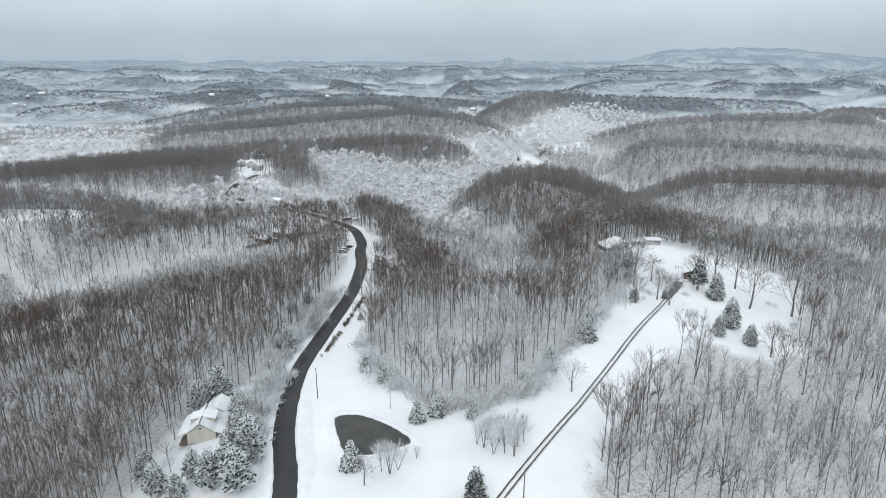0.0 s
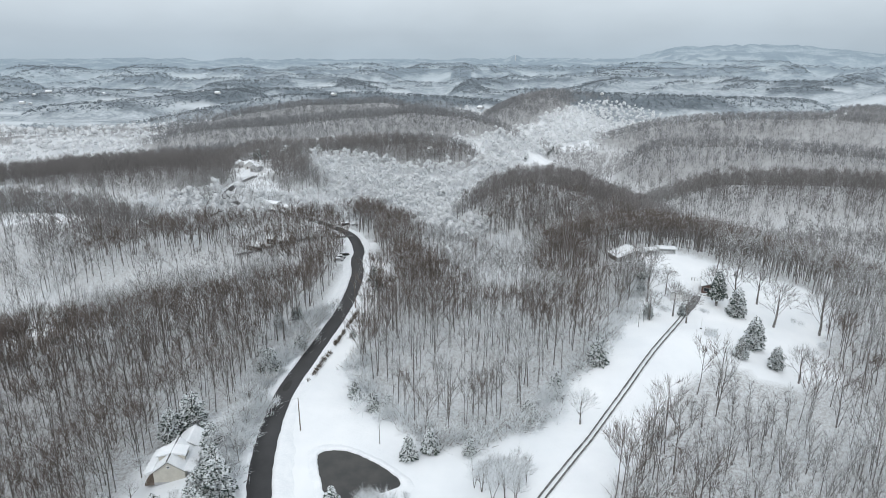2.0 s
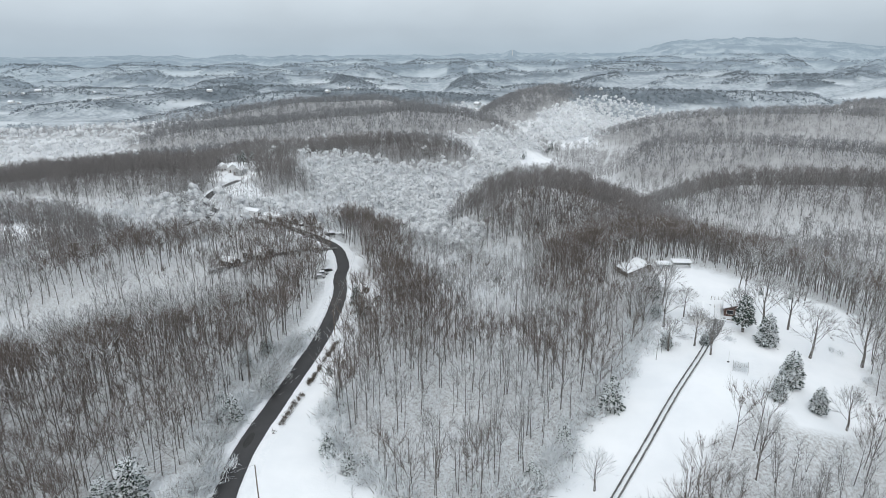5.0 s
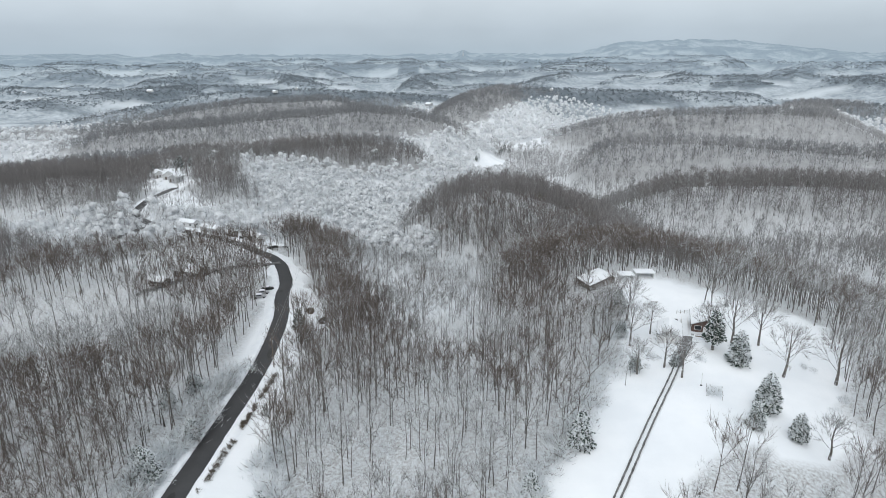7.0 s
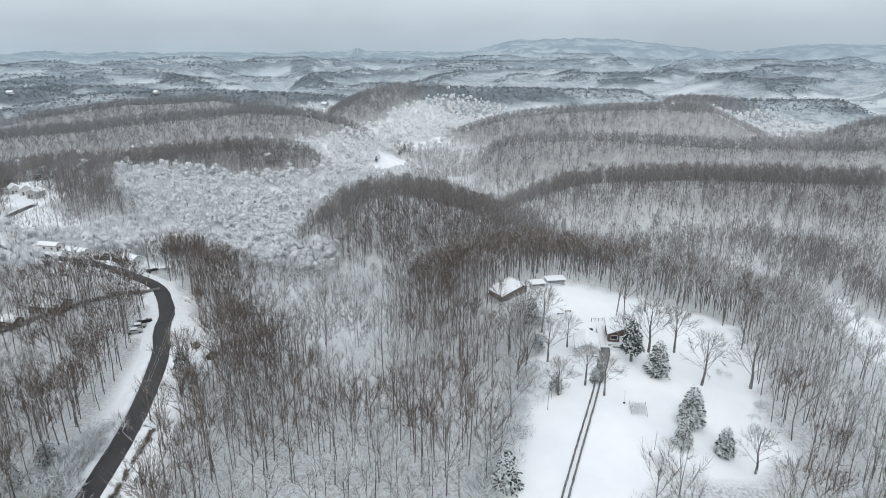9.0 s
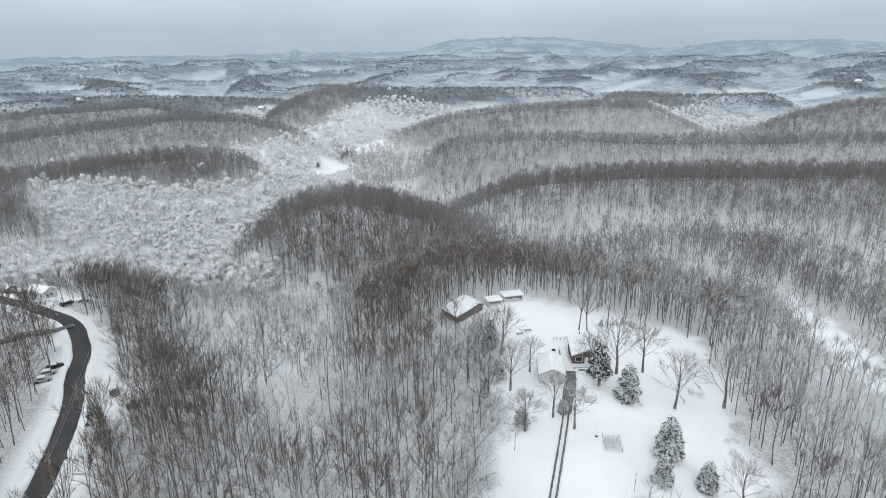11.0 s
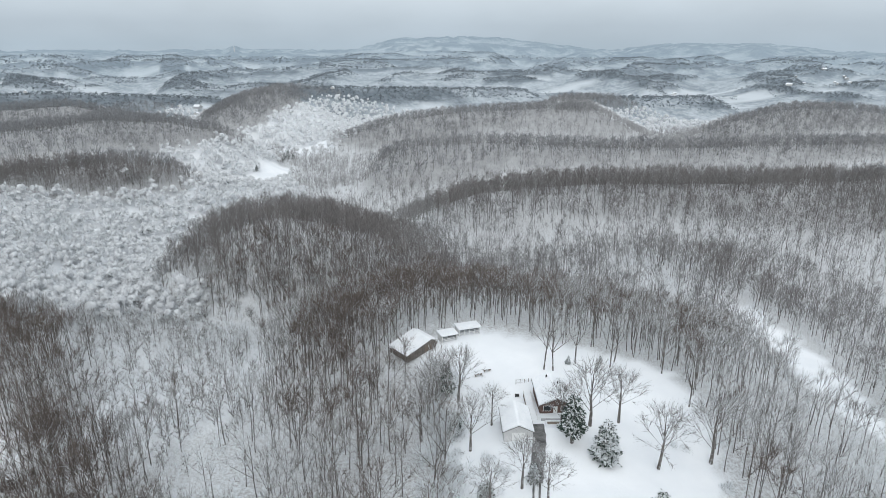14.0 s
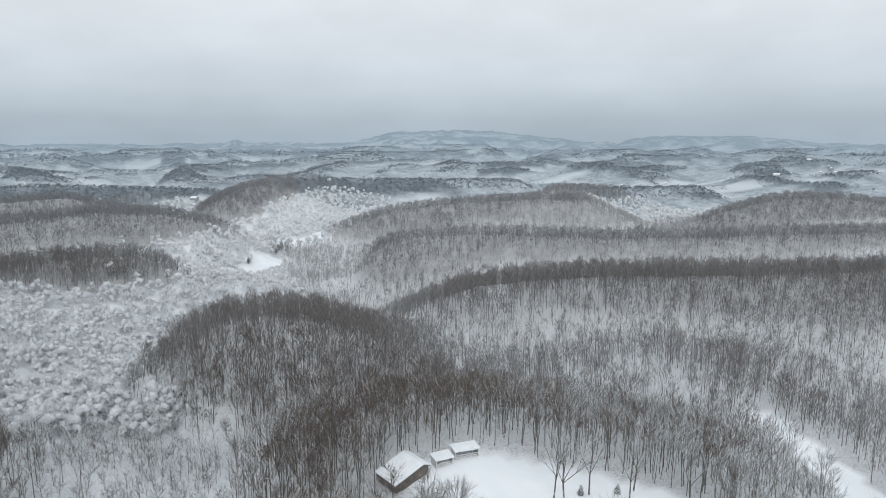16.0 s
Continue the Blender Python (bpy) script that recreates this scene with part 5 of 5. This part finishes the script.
def brick_house():
    top = tagged(new("brick_house"), "low red brick house under a broad snowy roof", "house")
    gable_body(7.6, 11, 2.6, 4.2, "brick", top, over=0.5)
    window(top, -2.2, -5.51, 0.9, 1.7, 1.3)
    window(top, 1.7, -5.51, 0.9, 1.3, 1.3)
    window(top, -3.81, -3, 0.9, 1.4, 1.2, "y")
    window(top, -3.81, 2.5, 0.9, 1.4, 1.2, "y")
    boxes("door", [(-0.75, 0.2, -5.55, -5.48, 0.1, 2.15)], "white", top)
    for x, y in ((1.2, 1.0), (2.6, -1.2), (-1.0, 4.0)):
        boxes("vent_pipe", [(x - 0.14, x + 0.14, y - 0.14, y + 0.14, 3.2, 4.9)], "black", top)
    boxes("chimney", [(2.6, 3.2, -1.0, -0.3, 2.5, 4.7)], "brick", top)
    # terrace with a snowy wall in front
    boxes("terrace", [(-3.8, 4.2, -8.2, -5.55, -0.5, 0.25)], "snow", top)
    boxes("terrace_wall", [(-4.0, 4.4, -8.6, -8.25, -0.6, 0.75)], "grey", top)
    place(top, 89.0, 211.5, -22)
    walkway = tagged(new("walkway"), "long snow-topped boardwalk with pale rails beside the house", "walkway")
    boxes("deck", [(-0.9, 0.9, -6, 6, -0.4, 0.35)], "wood", walkway)
    boxes("snow_cover", [(-0.85, 0.85, -5.95, 5.95, 0.36, 0.55)], "snow", walkway)
    for s in (-1, 1):
        boxes("rail", [(s * 0.85 - 0.04, s * 0.85 + 0.04, -6, 6, 1.15, 1.25)], "white", walkway)
        for y in range(-6, 7, 2):
            boxes("rail_post", [(s * 0.85 - 0.05, s * 0.85 + 0.05, y * 0.98 - 0.05, y * 0.98 + 0.05, -0.4, 1.15)], "white", walkway)
    place(walkway, 83.0, 211.5, -22)
    tub = tagged(new("planter"), "long raised planter rimmed with snow", "planter")
    boxes("rim", [(-3.4, 3.4, -0.9, -0.65, -0.4, 0.7), (-3.4, 3.4, 0.65, 0.9, -0.4, 0.7), (-3.4, -3.1, -0.65, 0.65, -0.4, 0.7), (3.1, 3.4, -0.65, 0.65, -0.4, 0.7)], "snow", tub, "snow-capped rim", 0.06)
    boxes("soil", [(-3.1, 3.1, -0.65, 0.65, -0.4, 0.45)], "tan", tub)
    place(tub, 85.0, 201.5, -22)


def garage():
    top = tagged(new("garage"), "pale grey gabled garage with unbroken snow on its roof", "garage")
    gable_body(6.2, 9, 2.5, 3.9, "pale_grey", top, over=0.4)
    boxes("garage_door", [(-1.4, 1.4, -4.56, -4.5, 0.0, 2.1)], "white", top)
    window(top, 3.11, 0, 1.0, 1.2, 0.9, "y")
    place(top, 75.6, 205.2, -22)
    cover = tagged(new("bench_seat"), "snow-topped wooden bench against the garage wall", "bench")
    boxes("plank", [(-0.9, 0.9, -0.3, 0.3, 0.5, 0.6)], "wood", cover)
    boxes("snow_cap", [(-0.9, 0.9, -0.3, 0.3, 0.605, 0.8)], "snow", cover, "", 0.05)
    for x in (-0.75, 0.75):
        boxes("leg", [(x - 0.05, x + 0.05, -0.25, 0.25, -0.2, 0.5)], "wood", cover)
    place(cover, 75.8, 199.5, -22)


def barn():
    top = tagged(new("barn"), "weathered grey-brown barn with long snow-covered roof by woods", "barn")
    shell("wall", [(-6.6, -0.9), (3.6, -0.9), (3.6, 2.7), (1.9, 3.4), (-2.2, 2.2), (-6.6, 1.0)], -4, 4, "old_boards", top)
    shell("roof", [(-6.9, 0.95), (-2.2, 2.24), (1.9, 3.44), (4.0, 2.58), (4.0, 2.70), (1.9, 3.56), (-2.2, 2.36), (-6.9, 1.07)], -4.35, 4.35, "roof", top)
    shell("roof_snow", [(-6.9, 1.075), (-2.2, 2.365), (1.9, 3.565), (4.0, 2.705), (4.0, 2.95), (1.9, 3.82), (-2.2, 2.62), (-6.9, 1.30)], -4.3, 4.3, "snow", top)
    boxes("barn_door", [(-0.4, 2.2, -4.08, -4.01, -0.2, 2.0)], "wood", top)
    for i in range(12):
        x = -6.3 + i * 0.85
        boxes("batten", [(x, x + 0.07, -4.05, -4.003, -0.5, 0.9 + 0.19 * i if x < 1.6 else 2.6)], "brown", top)
    place(top, 69.05, 251.5, 17.7)


def run_in_shed(x, y, rz, w, d, h):
    top = tagged(new("shed"), "low open-fronted shed with snowy roof and pale rails", "shed")
    boxes("back_wall", [(-w / 2, w / 2, d / 2 - 0.12, d / 2, -0.4, h)], "pale_grey", top)
    for s in (-1, 1):
        boxes("side_wall", [(s * w / 2 - 0.06, s * w / 2 + 0.06, -d / 2, d / 2 - 0.13, -0.4, h - 0.1)], "pale_grey", top)
    n = max(3, int(w / 1.5))
    for i in range(n + 1):
        px = -w / 2 + 0.1 + (w - 0.2) * i / n
        boxes("post", [(px - 0.05, px + 0.05, -d / 2, -d / 2 + 0.1, -0.4, h + 0.15)], "white", top)
    for z in (0.45, 0.95):
        boxes("rail", [(-w / 2 + 0.05, w / 2 - 0.05, -d / 2 - 0.05, -d / 2 - 0.005, z, z + 0.12)], "white", top)
    shell("snow_roof", [(-w / 2 - 0.3, h + 0.1), (w / 2 + 0.3, h + 0.1), (w / 2 + 0.3, h + 0.42), (-w / 2 - 0.3, h + 0.42)], -d / 2 - 0.4, d / 2 + 0.3, "snow", top)
    return place(top, x, y, rz)


def small_house(name, x, y, rz, w, l, eave, ridge, wall, label, windows=2, dz=0.0):
    top = tagged(new(name), label, "house")
    gable_body(w, l, eave, ridge, wall, top)
    for i in range(windows):
        window(top, -w / 2 - 0.01, -l / 2 + l * (i + 0.5) / windows, 0.9, 1.1, 1.0, "y")
        window(top, w / 2 + 0.01, -l / 2 + l * (i + 0.5) / windows, 0.9, 1.1, 1.0, "y")
    window(top, 0.3, -l / 2 - 0.01, 0.9, 1.1, 1.0)
    boxes("door", [(-w / 4 - 0.45, -w / 4 + 0.45, -l / 2 - 0.05, -l / 2 + 0.02, 0, 2.0)], "brown", top)
    return place(top, x, y, rz, dz=dz)


def car(x, y, rz, paint, label):
    top = tagged(new("car"), label, "car")
    bm = bmesh.new()
    prism(bm, [(-2.2, 0.35), (2.2, 0.35), (2.25, 0.8), (1.2, 0.95), (0.6, 1.42), (-1.3, 1.45), (-2.0, 0.98), (-2.25, 0.85)], -0.85, 0.85)
    bmesh.ops.recalc_face_normals(bm, faces=bm.faces)
    bmesh.ops.bevel(bm, geom=bm.edges[:], offset=0.07, segments=2, affect="EDGES")
    part("body", bm, MAT[paint], top)
    shell("snow_cap", [(-1.35, 1.47), (0.6, 1.45), (0.5, 1.6), (-1.2, 1.62)], -0.78, 0.78, "snow", top)
    boxes("side_glass", [(-1.25, 0.5, -0.87, -0.855, 1.0, 1.35), (-1.25, 0.5, 0.855, 0.87, 1.0, 1.35)], "glass", top)
    for px in (-1.4, 1.4):
        for s in (-1, 1):
            bm = bmesh.new()
            bmesh.ops.create_cone(bm, cap_ends=True, segments=14, radius1=0.33, radius2=0.33, depth=0.22, matrix=pose(px, s * 0.8, 0.33, 90, 0, 0))
            part("wheel", bm, MAT["black"], top)
    return place(top, x, y, rz)


def shrub_bed(x, y, rz):
    """A square bed of clipped shrubs, furred with rime, inside a low wire guard."""
    top = tagged(new("shrub_bed"), "square bed of clipped shrubs white with rime on the lawn", "shrub")
    rng = np.random.RandomState(31)
    n = 900
    base = np.stack([rng.uniform(-1.6, 1.6, n), rng.uniform(-2.1, 2.1, n), rng.uniform(0.1, 1.15, n)], 1)
    way = base * np.array([0.25, 0.2, 0.3]) + rng.randn(n, 3) * 0.5 + np.array([0, 0, 0.5])
    o = new("foliage", raw_mesh("foliage", blades(rng, base, way, rng.uniform(0.3, 0.6, n), rng.uniform(0.07, 0.16, n)), MAT["twig_white"]))
    o.parent = top
    for px in (-1.75, 1.75):
        for py in (-2.25, 0, 2.25):
            boxes("stake", [(px - 0.03, px + 0.03, py - 0.03, py + 0.03, -0.2, 1.2)], "wood", top)
        boxes("wire", [(px - 0.012, px + 0.012, -2.2, 2.2, 1.08, 1.11)], "metal", top)
    return place(top, x, y, rz)


def utility_pole(x, y, H, arm, rz=0, label="thin weathered utility pole standing in roadside snow"):
    top = tagged(new("utility_pole"), label, "pole")
    v, f = tube(np.array([(0, 0, -0.6), (0, 0, H * 0.5), (0.02, 0, H)]), [0.15, 0.125, 0.10], 10)
    o = new("shaft", raw_mesh("shaft", (v, f), MAT["wood"]))
    o.parent = top
    if arm:
        boxes("crossarm", [(-1.1, 1.1, -0.06, 0.06, H - 0.75, H - 0.62)], "wood", top)
        for px in (-1.0, -0.5, 0.5, 1.0):
            boxes("insulator", [(px - 0.05, px + 0.05, -0.05, 0.05, H - 0.62, H - 0.42)], "grey", top)
        bm = bmesh.new()
        bmesh.ops.create_cone(bm, cap_ends=True, segments=12, radius1=0.24, radius2=0.24, depth=0.8, matrix=pose(0.36, 0, H - 1.6))
        part("transformer", bm, MAT["metal"], top)
    return place(top, x, y, rz)


def trampoline(x, y):
    """A round garden trampoline with snow lying on its mat."""
    top = tagged(new("trampoline"), "round garden trampoline with snow on its dark mat", "trampoline")
    ring = [(1.6 * math.cos(a), 1.6 * math.sin(a), 0.85) for a in [k * math.pi / 12 for k in range(24)]]
    verts = [(px * s, py * s, pz + u) for s, u in ((0.97, 0.0), (1.06, 0.03), (0.97, 0.08)) for px, py, pz in ring]
    faces = [(r * 24 + i, r * 24 + (i + 1) % 24, ((r + 1) % 3) * 24 + (i + 1) % 24, ((r + 1) % 3) * 24 + i) for r in range(3) for i in range(24)]
    link_mesh("rim", verts, faces, [MAT["metal"]], top)
    for nm, rad, z, depth, mat in (("mat", 1.54, 0.86, 0.03, "black"), ("snow_cover", 1.15, 0.92, 0.08, "snow")):
        bm = bmesh.new()
        bmesh.ops.create_cone(bm, cap_ends=True, segments=24, radius1=rad, radius2=rad * 0.9, depth=depth, matrix=pose(0, 0, z))
        part(nm, bm, MAT[mat], top)
    for k in range(6):
        a = k * math.pi / 3
        boxes("leg", [(1.55 * math.cos(a) - 0.03, 1.55 * math.cos(a) + 0.03, 1.55 * math.sin(a) - 0.03, 1.55 * math.sin(a) + 0.03, -0.2, 0.85)], "metal", top)
    return place(top, x, y, 0)


def cable(name, a, b, sag, label):
    cu = bpy.data.curves.new(name, "CURVE")
    cu.dimensions, cu.bevel_depth, cu.bevel_resolution = "3D", 0.025, 0
    sp = cu.splines.new("POLY")
    sp.points.add(12)
    for i in range(13):
        t = i / 12
        sp.points[i].co = (a[0] + (b[0] - a[0]) * t, a[1] + (b[1] - a[1]) * t, a[2] + (b[2] - a[2]) * t - sag * 4 * t * (1 - t), 1)
    cu.materials.append(MAT["metal"])
    return tagged(new(name, cu), label, "cable")


def build_buildings():
    cream_house()
    brick_house()
    garage()
    barn()
    run_in_shed(78.2, 250.9, 1, 4.6, 3.4, 1.9)
    run_in_shed(85.2, 252.2, -4, 6.4, 3.6, 2.0)
    # lawn things
    for x, y, rz in ((78.8, 231.3, 4), (81.6, 231.8, -3)):
        t = tagged(new("picnic_bench"), "dark wooden bench with snow on its seat", "bench", "benches on the lawn")
        boxes("seat", [(-1.0, 1.0, -0.35, 0.35, 0.42, 0.52)], "wood", t)
        boxes("snow_cap", [(-0.95, 0.95, -0.3, 0.3, 0.525, 0.66)], "snow", t, "", 0.05)
        for lx in (-0.8, 0.8):
            boxes("leg", [(lx - 0.06, lx + 0.06, -0.3, 0.3, -0.1, 0.42)], "wood", t)
        place(t, x, y, rz, dz=0.05)
    fence = tagged(new("garden_fence"), "short thin wire fence on dark posts in snow", "fence")
    for i in range(6):
        boxes("post", [(i * 1.1 - 0.05, i * 1.1 + 0.05, -0.05, 0.05, -0.3, 1.3)], "wood", fence)
    for z in (0.35, 0.8, 1.2):
        boxes("wire", [(0, 5.5, -0.012, 0.012, z, z + 0.03)], "metal", fence)
    place(fence, 85.6, 223.2, -14)
    box_ = tagged(new("grill"), "small black covered grill on the snowy lawn", "grill")
    boxes("lid", [(-0.5, 0.5, -0.35, 0.35, 0.45, 0.95)], "black", box_, "", 0.08)
    for sx in (-0.4, 0.4):
        boxes("leg", [(sx - 0.04, sx + 0.04, -0.25, 0.25, -0.1, 0.45)], "black", box_)
    place(box_, 83.3, 218.4, -20)
    # houses round the bend and beyond
    small_house("mobile_home", -112, 353.5, 66, 4.2, 12, 2.6, 3.4, "pale_grey", "pale mobile home under snow beside the road bend", 3)
    small_house("mobile_home", -96, 341, 58, 4.2, 11, 2.6, 3.5, "pale_grey", "pale mobile home under snow behind roadside trees", 3)
    small_house("tan_house", -72.5, 330.5, 52, 5.4, 8.5, 2.8, 3.9, "pale_grey", "tan boxy house with dark windows beside the bend", 3)
    small_house("outbuilding", -85, 335, 50, 4.0, 5.0, 2.2, 3.0, "brown", "brown outbuilding with a snowy roof", 1)
    small_house("woods_house", -83.5, 276, 70, 7, 11, 2.7, 4.6, "brown", "brown house half hidden in leafless woods", 3)
    small_house("woods_shed", -92, 266, 65, 4, 7, 2.2, 3.2, "brown", "low brown shed in leafless woods", 1)
    small_house("farmhouse", -160, 461, 20, 7, 9, 3.2, 5.4, "pale_grey", "white farmhouse with snowy roof on the hill", 2)
    small_house("farmhouse", -169, 467, 30, 6, 8, 3.0, 4.8, "pale_grey", "white farmhouse with snowy roof on the hill", 2)
    small_house("farmhouse", -152, 452, -10, 6, 8, 3.0, 4.8, "grey", "grey farmhouse with snowy roof among pines", 2)
    small_house("hill_house", -32, 634, 15, 7, 10, 3, 5, "grey", "grey house on a wooded hillside", 2, 4)
    small_house("valley_house", -395, 742, 20, 11, 16, 4, 7, "pale_grey", "white house in the far valley", 3, 9)
    small_house("valley_house", -342, 716, -60, 10, 22, 4, 6.5, "pale_grey", "long white house in the far valley", 4, 9)
    small_house("roadside_shed", -28, 236, 20, 3, 3.4, 1.9, 2.8, "brown", "small dark shed with snowy roof in roadside brush", 1)
    for x, y, rz, paint in ((-51.6, 261.5, 20, "black"), (-52.4, 257.8, 14, "grey"), (-52.6, 254.0, 8, "grey")):
        car(x, y, rz, paint, "snow-covered car parked nose-in beside the road")
    trampoline(-61.4, 97.1)
    shrub_bed(73.8, 173.6, -24)
    post = tagged(new("yard_post"), "thin pale post with a dark foot on the lawn", "post")
    boxes("shaft", [(-0.035, 0.035, -0.035, 0.035, -0.2, 3.4)], "white", post)
    boxes("foot", [(-0.25, 0.25, -0.2, 0.2, -0.1, 0.22)], "black", post, "", 0.04)
    place(post, 72.1, 177.0, 10)
    # a round bale with a cap of snow
    bale = tagged(new("round_bale"), "dark round bale capped with snow beside the lane", "bale")
    bm = bmesh.new()
    bmesh.ops.create_cone(bm, cap_ends=True, segments=20, radius1=1.25, radius2=1.25, depth=1.6, matrix=pose(0, 0, 1.15, 90, 0, 0))
    part("straw", bm, MAT["weed"], bale)
    bm = bmesh.new()
    prism(bm, [(-1.0, 1.95), (-0.6, 2.3), (0, 2.42), (0.6, 2.3), (1.0, 1.95), (0.6, 2.6), (0, 2.75), (-0.6, 2.6)], -0.8, 0.85)
    bmesh.ops.recalc_face_normals(bm, faces=bm.faces)
    part("snow_cap", bm, MAT["snow"], bale)
    place(bale, -32.8, 241, 20)
    car(-60.5, 313.5, 40, "black", "dark car with snow on its roof parked by the road")
    car(-57, 319, 35, "grey", "grey car with snow on its roof parked by houses")
    car(-79, 203.5 + 130, 60, "black", "dark car with snow on its roof parked by houses")
    # poles and cables
    utility_pole(-36.9, 127.8, 8.5, False)
    utility_pole(-36.0, 199.0, 9.5, True, 80, "weathered utility pole with crossarm beside the road")
    utility_pole(11.8, 93.5, 8.5, False)
    utility_pole(-41, 286, 9.5, True, 60, "weathered utility pole with crossarm at the road bend")
    cable("cable", (-36.9, 127.8, 25.6), (-58.0, 123.0, 22.5), 0.6, "thin service cable from pole to house")
    for o in (-0.8, 0.8):
        cable("cable", (-36.0 + o * 0.3, 199.0 + o, 25.9), (-41 + o * 0.5, 286 + o, 24.4), 1.2, "thin power cable between roadside poles")
    # tar patches on the road
    for x, y, rz, l in ((-45.2, 147, -2, 2.7), (-46.2, 259, 8, 1.6), (-38.8, 208, 2, 3.2)):
        bm = bmesh.new()
        rng = random.Random(int(x * 7 + y))
        ring = [bm.verts.new((0.85 * math.cos(a) * (1 + 0.15 * rng.random()), l * math.sin(a) * (1 + 0.1 * rng.random()), 0)) for a in [k * math.pi / 9 for k in range(18)]]
        bm.faces.new(ring)
        ext = bmesh.ops.extrude_face_region(bm, geom=bm.faces[:])
        for v in ext["geom"]:
            if isinstance(v, bmesh.types.BMVert):
                v.co.z += 0.02
        bmesh.ops.recalc_face_normals(bm, faces=bm.faces)
        p = part("tar_patch", bm, MAT["black"], None)
        tagged(p, "black oval tar patch on the wet road", "road patch", "tar patches", "structure")
        _, z = along(np.array([x]), np.array([y]), ROAD)
        place(p, x, y, rz, z=float(z[0]) + 0.385)


def build_far_places():
    """Farms and the small town beyond: snowy roofs that catch the eye."""
    groups = [(-585, 1700, 5, 60), (90, 1440, 9, 70), (700, 1690, 6, 80), (1780, 1480, 10, 220), (-1230, 1760, 34, 210), (-300, 1560, 3, 50), (300, 1600, 3, 60), (1250, 1500, 4, 90)]
    rng = np.random.RandomState(77)
    shapes = []
    for wall in ("pale_grey", "grey"):
        t = tagged(new("far_house"), "distant house with a snow-covered roof", "house", "far houses")
        gable_body(11, 16, 5, 9, wall, t, "snow", 0.6, 0.8)
        shapes.append(t)
    first = set()
    for cx, cy, n, sp in groups:
        for _ in range(n):
            x, y = cx + rng.randn() * sp, cy + rng.randn() * sp * 0.5
            k = rng.randint(2)
            s = rng.uniform(0.45, 1.0)
            z = float(height(x, y)) + 3
            m = pose(x, y, z, 0, 0, rng.uniform(0, 180))
            if k in first:
                o = copy_thing(shapes[k], m)
            else:
                o = shapes[k]
                o.matrix_basis = m
                first.add(k)
            o.scale = (s, s, s * 0.9)
    mast = tagged(new("tower"), "slender pale tower on a far hilltop", "tower")
    v, f = tube(np.array([(0, 0, -5), (0, 0, 15), (0, 0, 30)]), [3.5, 2.4, 1.2], 8)
    o = new("shaft", raw_mesh("shaft", (v, f), MAT["pale_grey"]))
    o.parent = mast
    place(mast, 300, 3720, 0)


def build_verges():
    """Dead weeds and frosted shrubs along ditches and edges."""
    rng = np.random.RandomState(9)
    tuft = [(None, puff_shape(700 + i, 36, 0.5, 0.8, 0.5, 0.2)) for i in range(3)]
    t = rng.rand(150)
    keep = vnoise(t * 40, t * 0, 2.6, 4) > 0.42
    t = t[keep]
    x, y = np.interp(t, [0, 0.35, 1], [-40.3, -38.2, -34.6]), np.interp(t, [0, 0.35, 1], [149, 166, 196])
    x = x + rng.randn(len(t)) * 0.25
    scatter("weeds", tuft, x, y, rng.uniform(0.6, 1.2, len(t)), [MAT["weed"]] * 2, "dark dead weeds along the roadside ditch", 801, 0.0)
    # shrubs at the foot of the woods
    bush = [(None, puff_shape(720 + i, 150, 1.7, 2.4, 1.0, 0.11)) for i in range(4)]
    edge = smooth_line([(-30, 165), (-26, 148), (-14, 134), (-6, 126), (4, 125), (18, 134), (31, 157), (41, 169), (53, 192), (61, 214), (70, 236)], 2.2)
    left = smooth_line([(-48, 100), (-50, 112), (-50, 124), (-50, 135), (-53, 146), (-50, 160), (-48, 178), (-46, 196)], 1.8)
    for line, n, nm in ((edge, 2, "shrubs"), (left, 3, "shrubs")):
        p = np.repeat(line, n, 0) + rng.randn(len(line) * n, 2) * 1.8
        scatter(nm, bush, p[:, 0], p[:, 1], rng.uniform(0.7, 1.9, len(p)), [MAT["twig_white"]] * 2, "rimed shrubs at the foot of the woods", 802 + n, 0.1)
    low = [(60, 205), (57, 199), (66, 198), (104, 172), (108, 176), (101, 168), (106, 188), (65, 192), (61, 190), (78, 190)]
    p = np.repeat(np.array(low, float), 3, 0) + rng.randn(30, 2) * 0.9
    scatter("garden_shrubs", bush, p[:, 0], p[:, 1], rng.uniform(0.4, 0.8, len(p)), [MAT["twig_white"]] * 2, "low garden shrubs capped with snow", 809, 0.1)


build_buildings()
build_far_places()
build_verges()
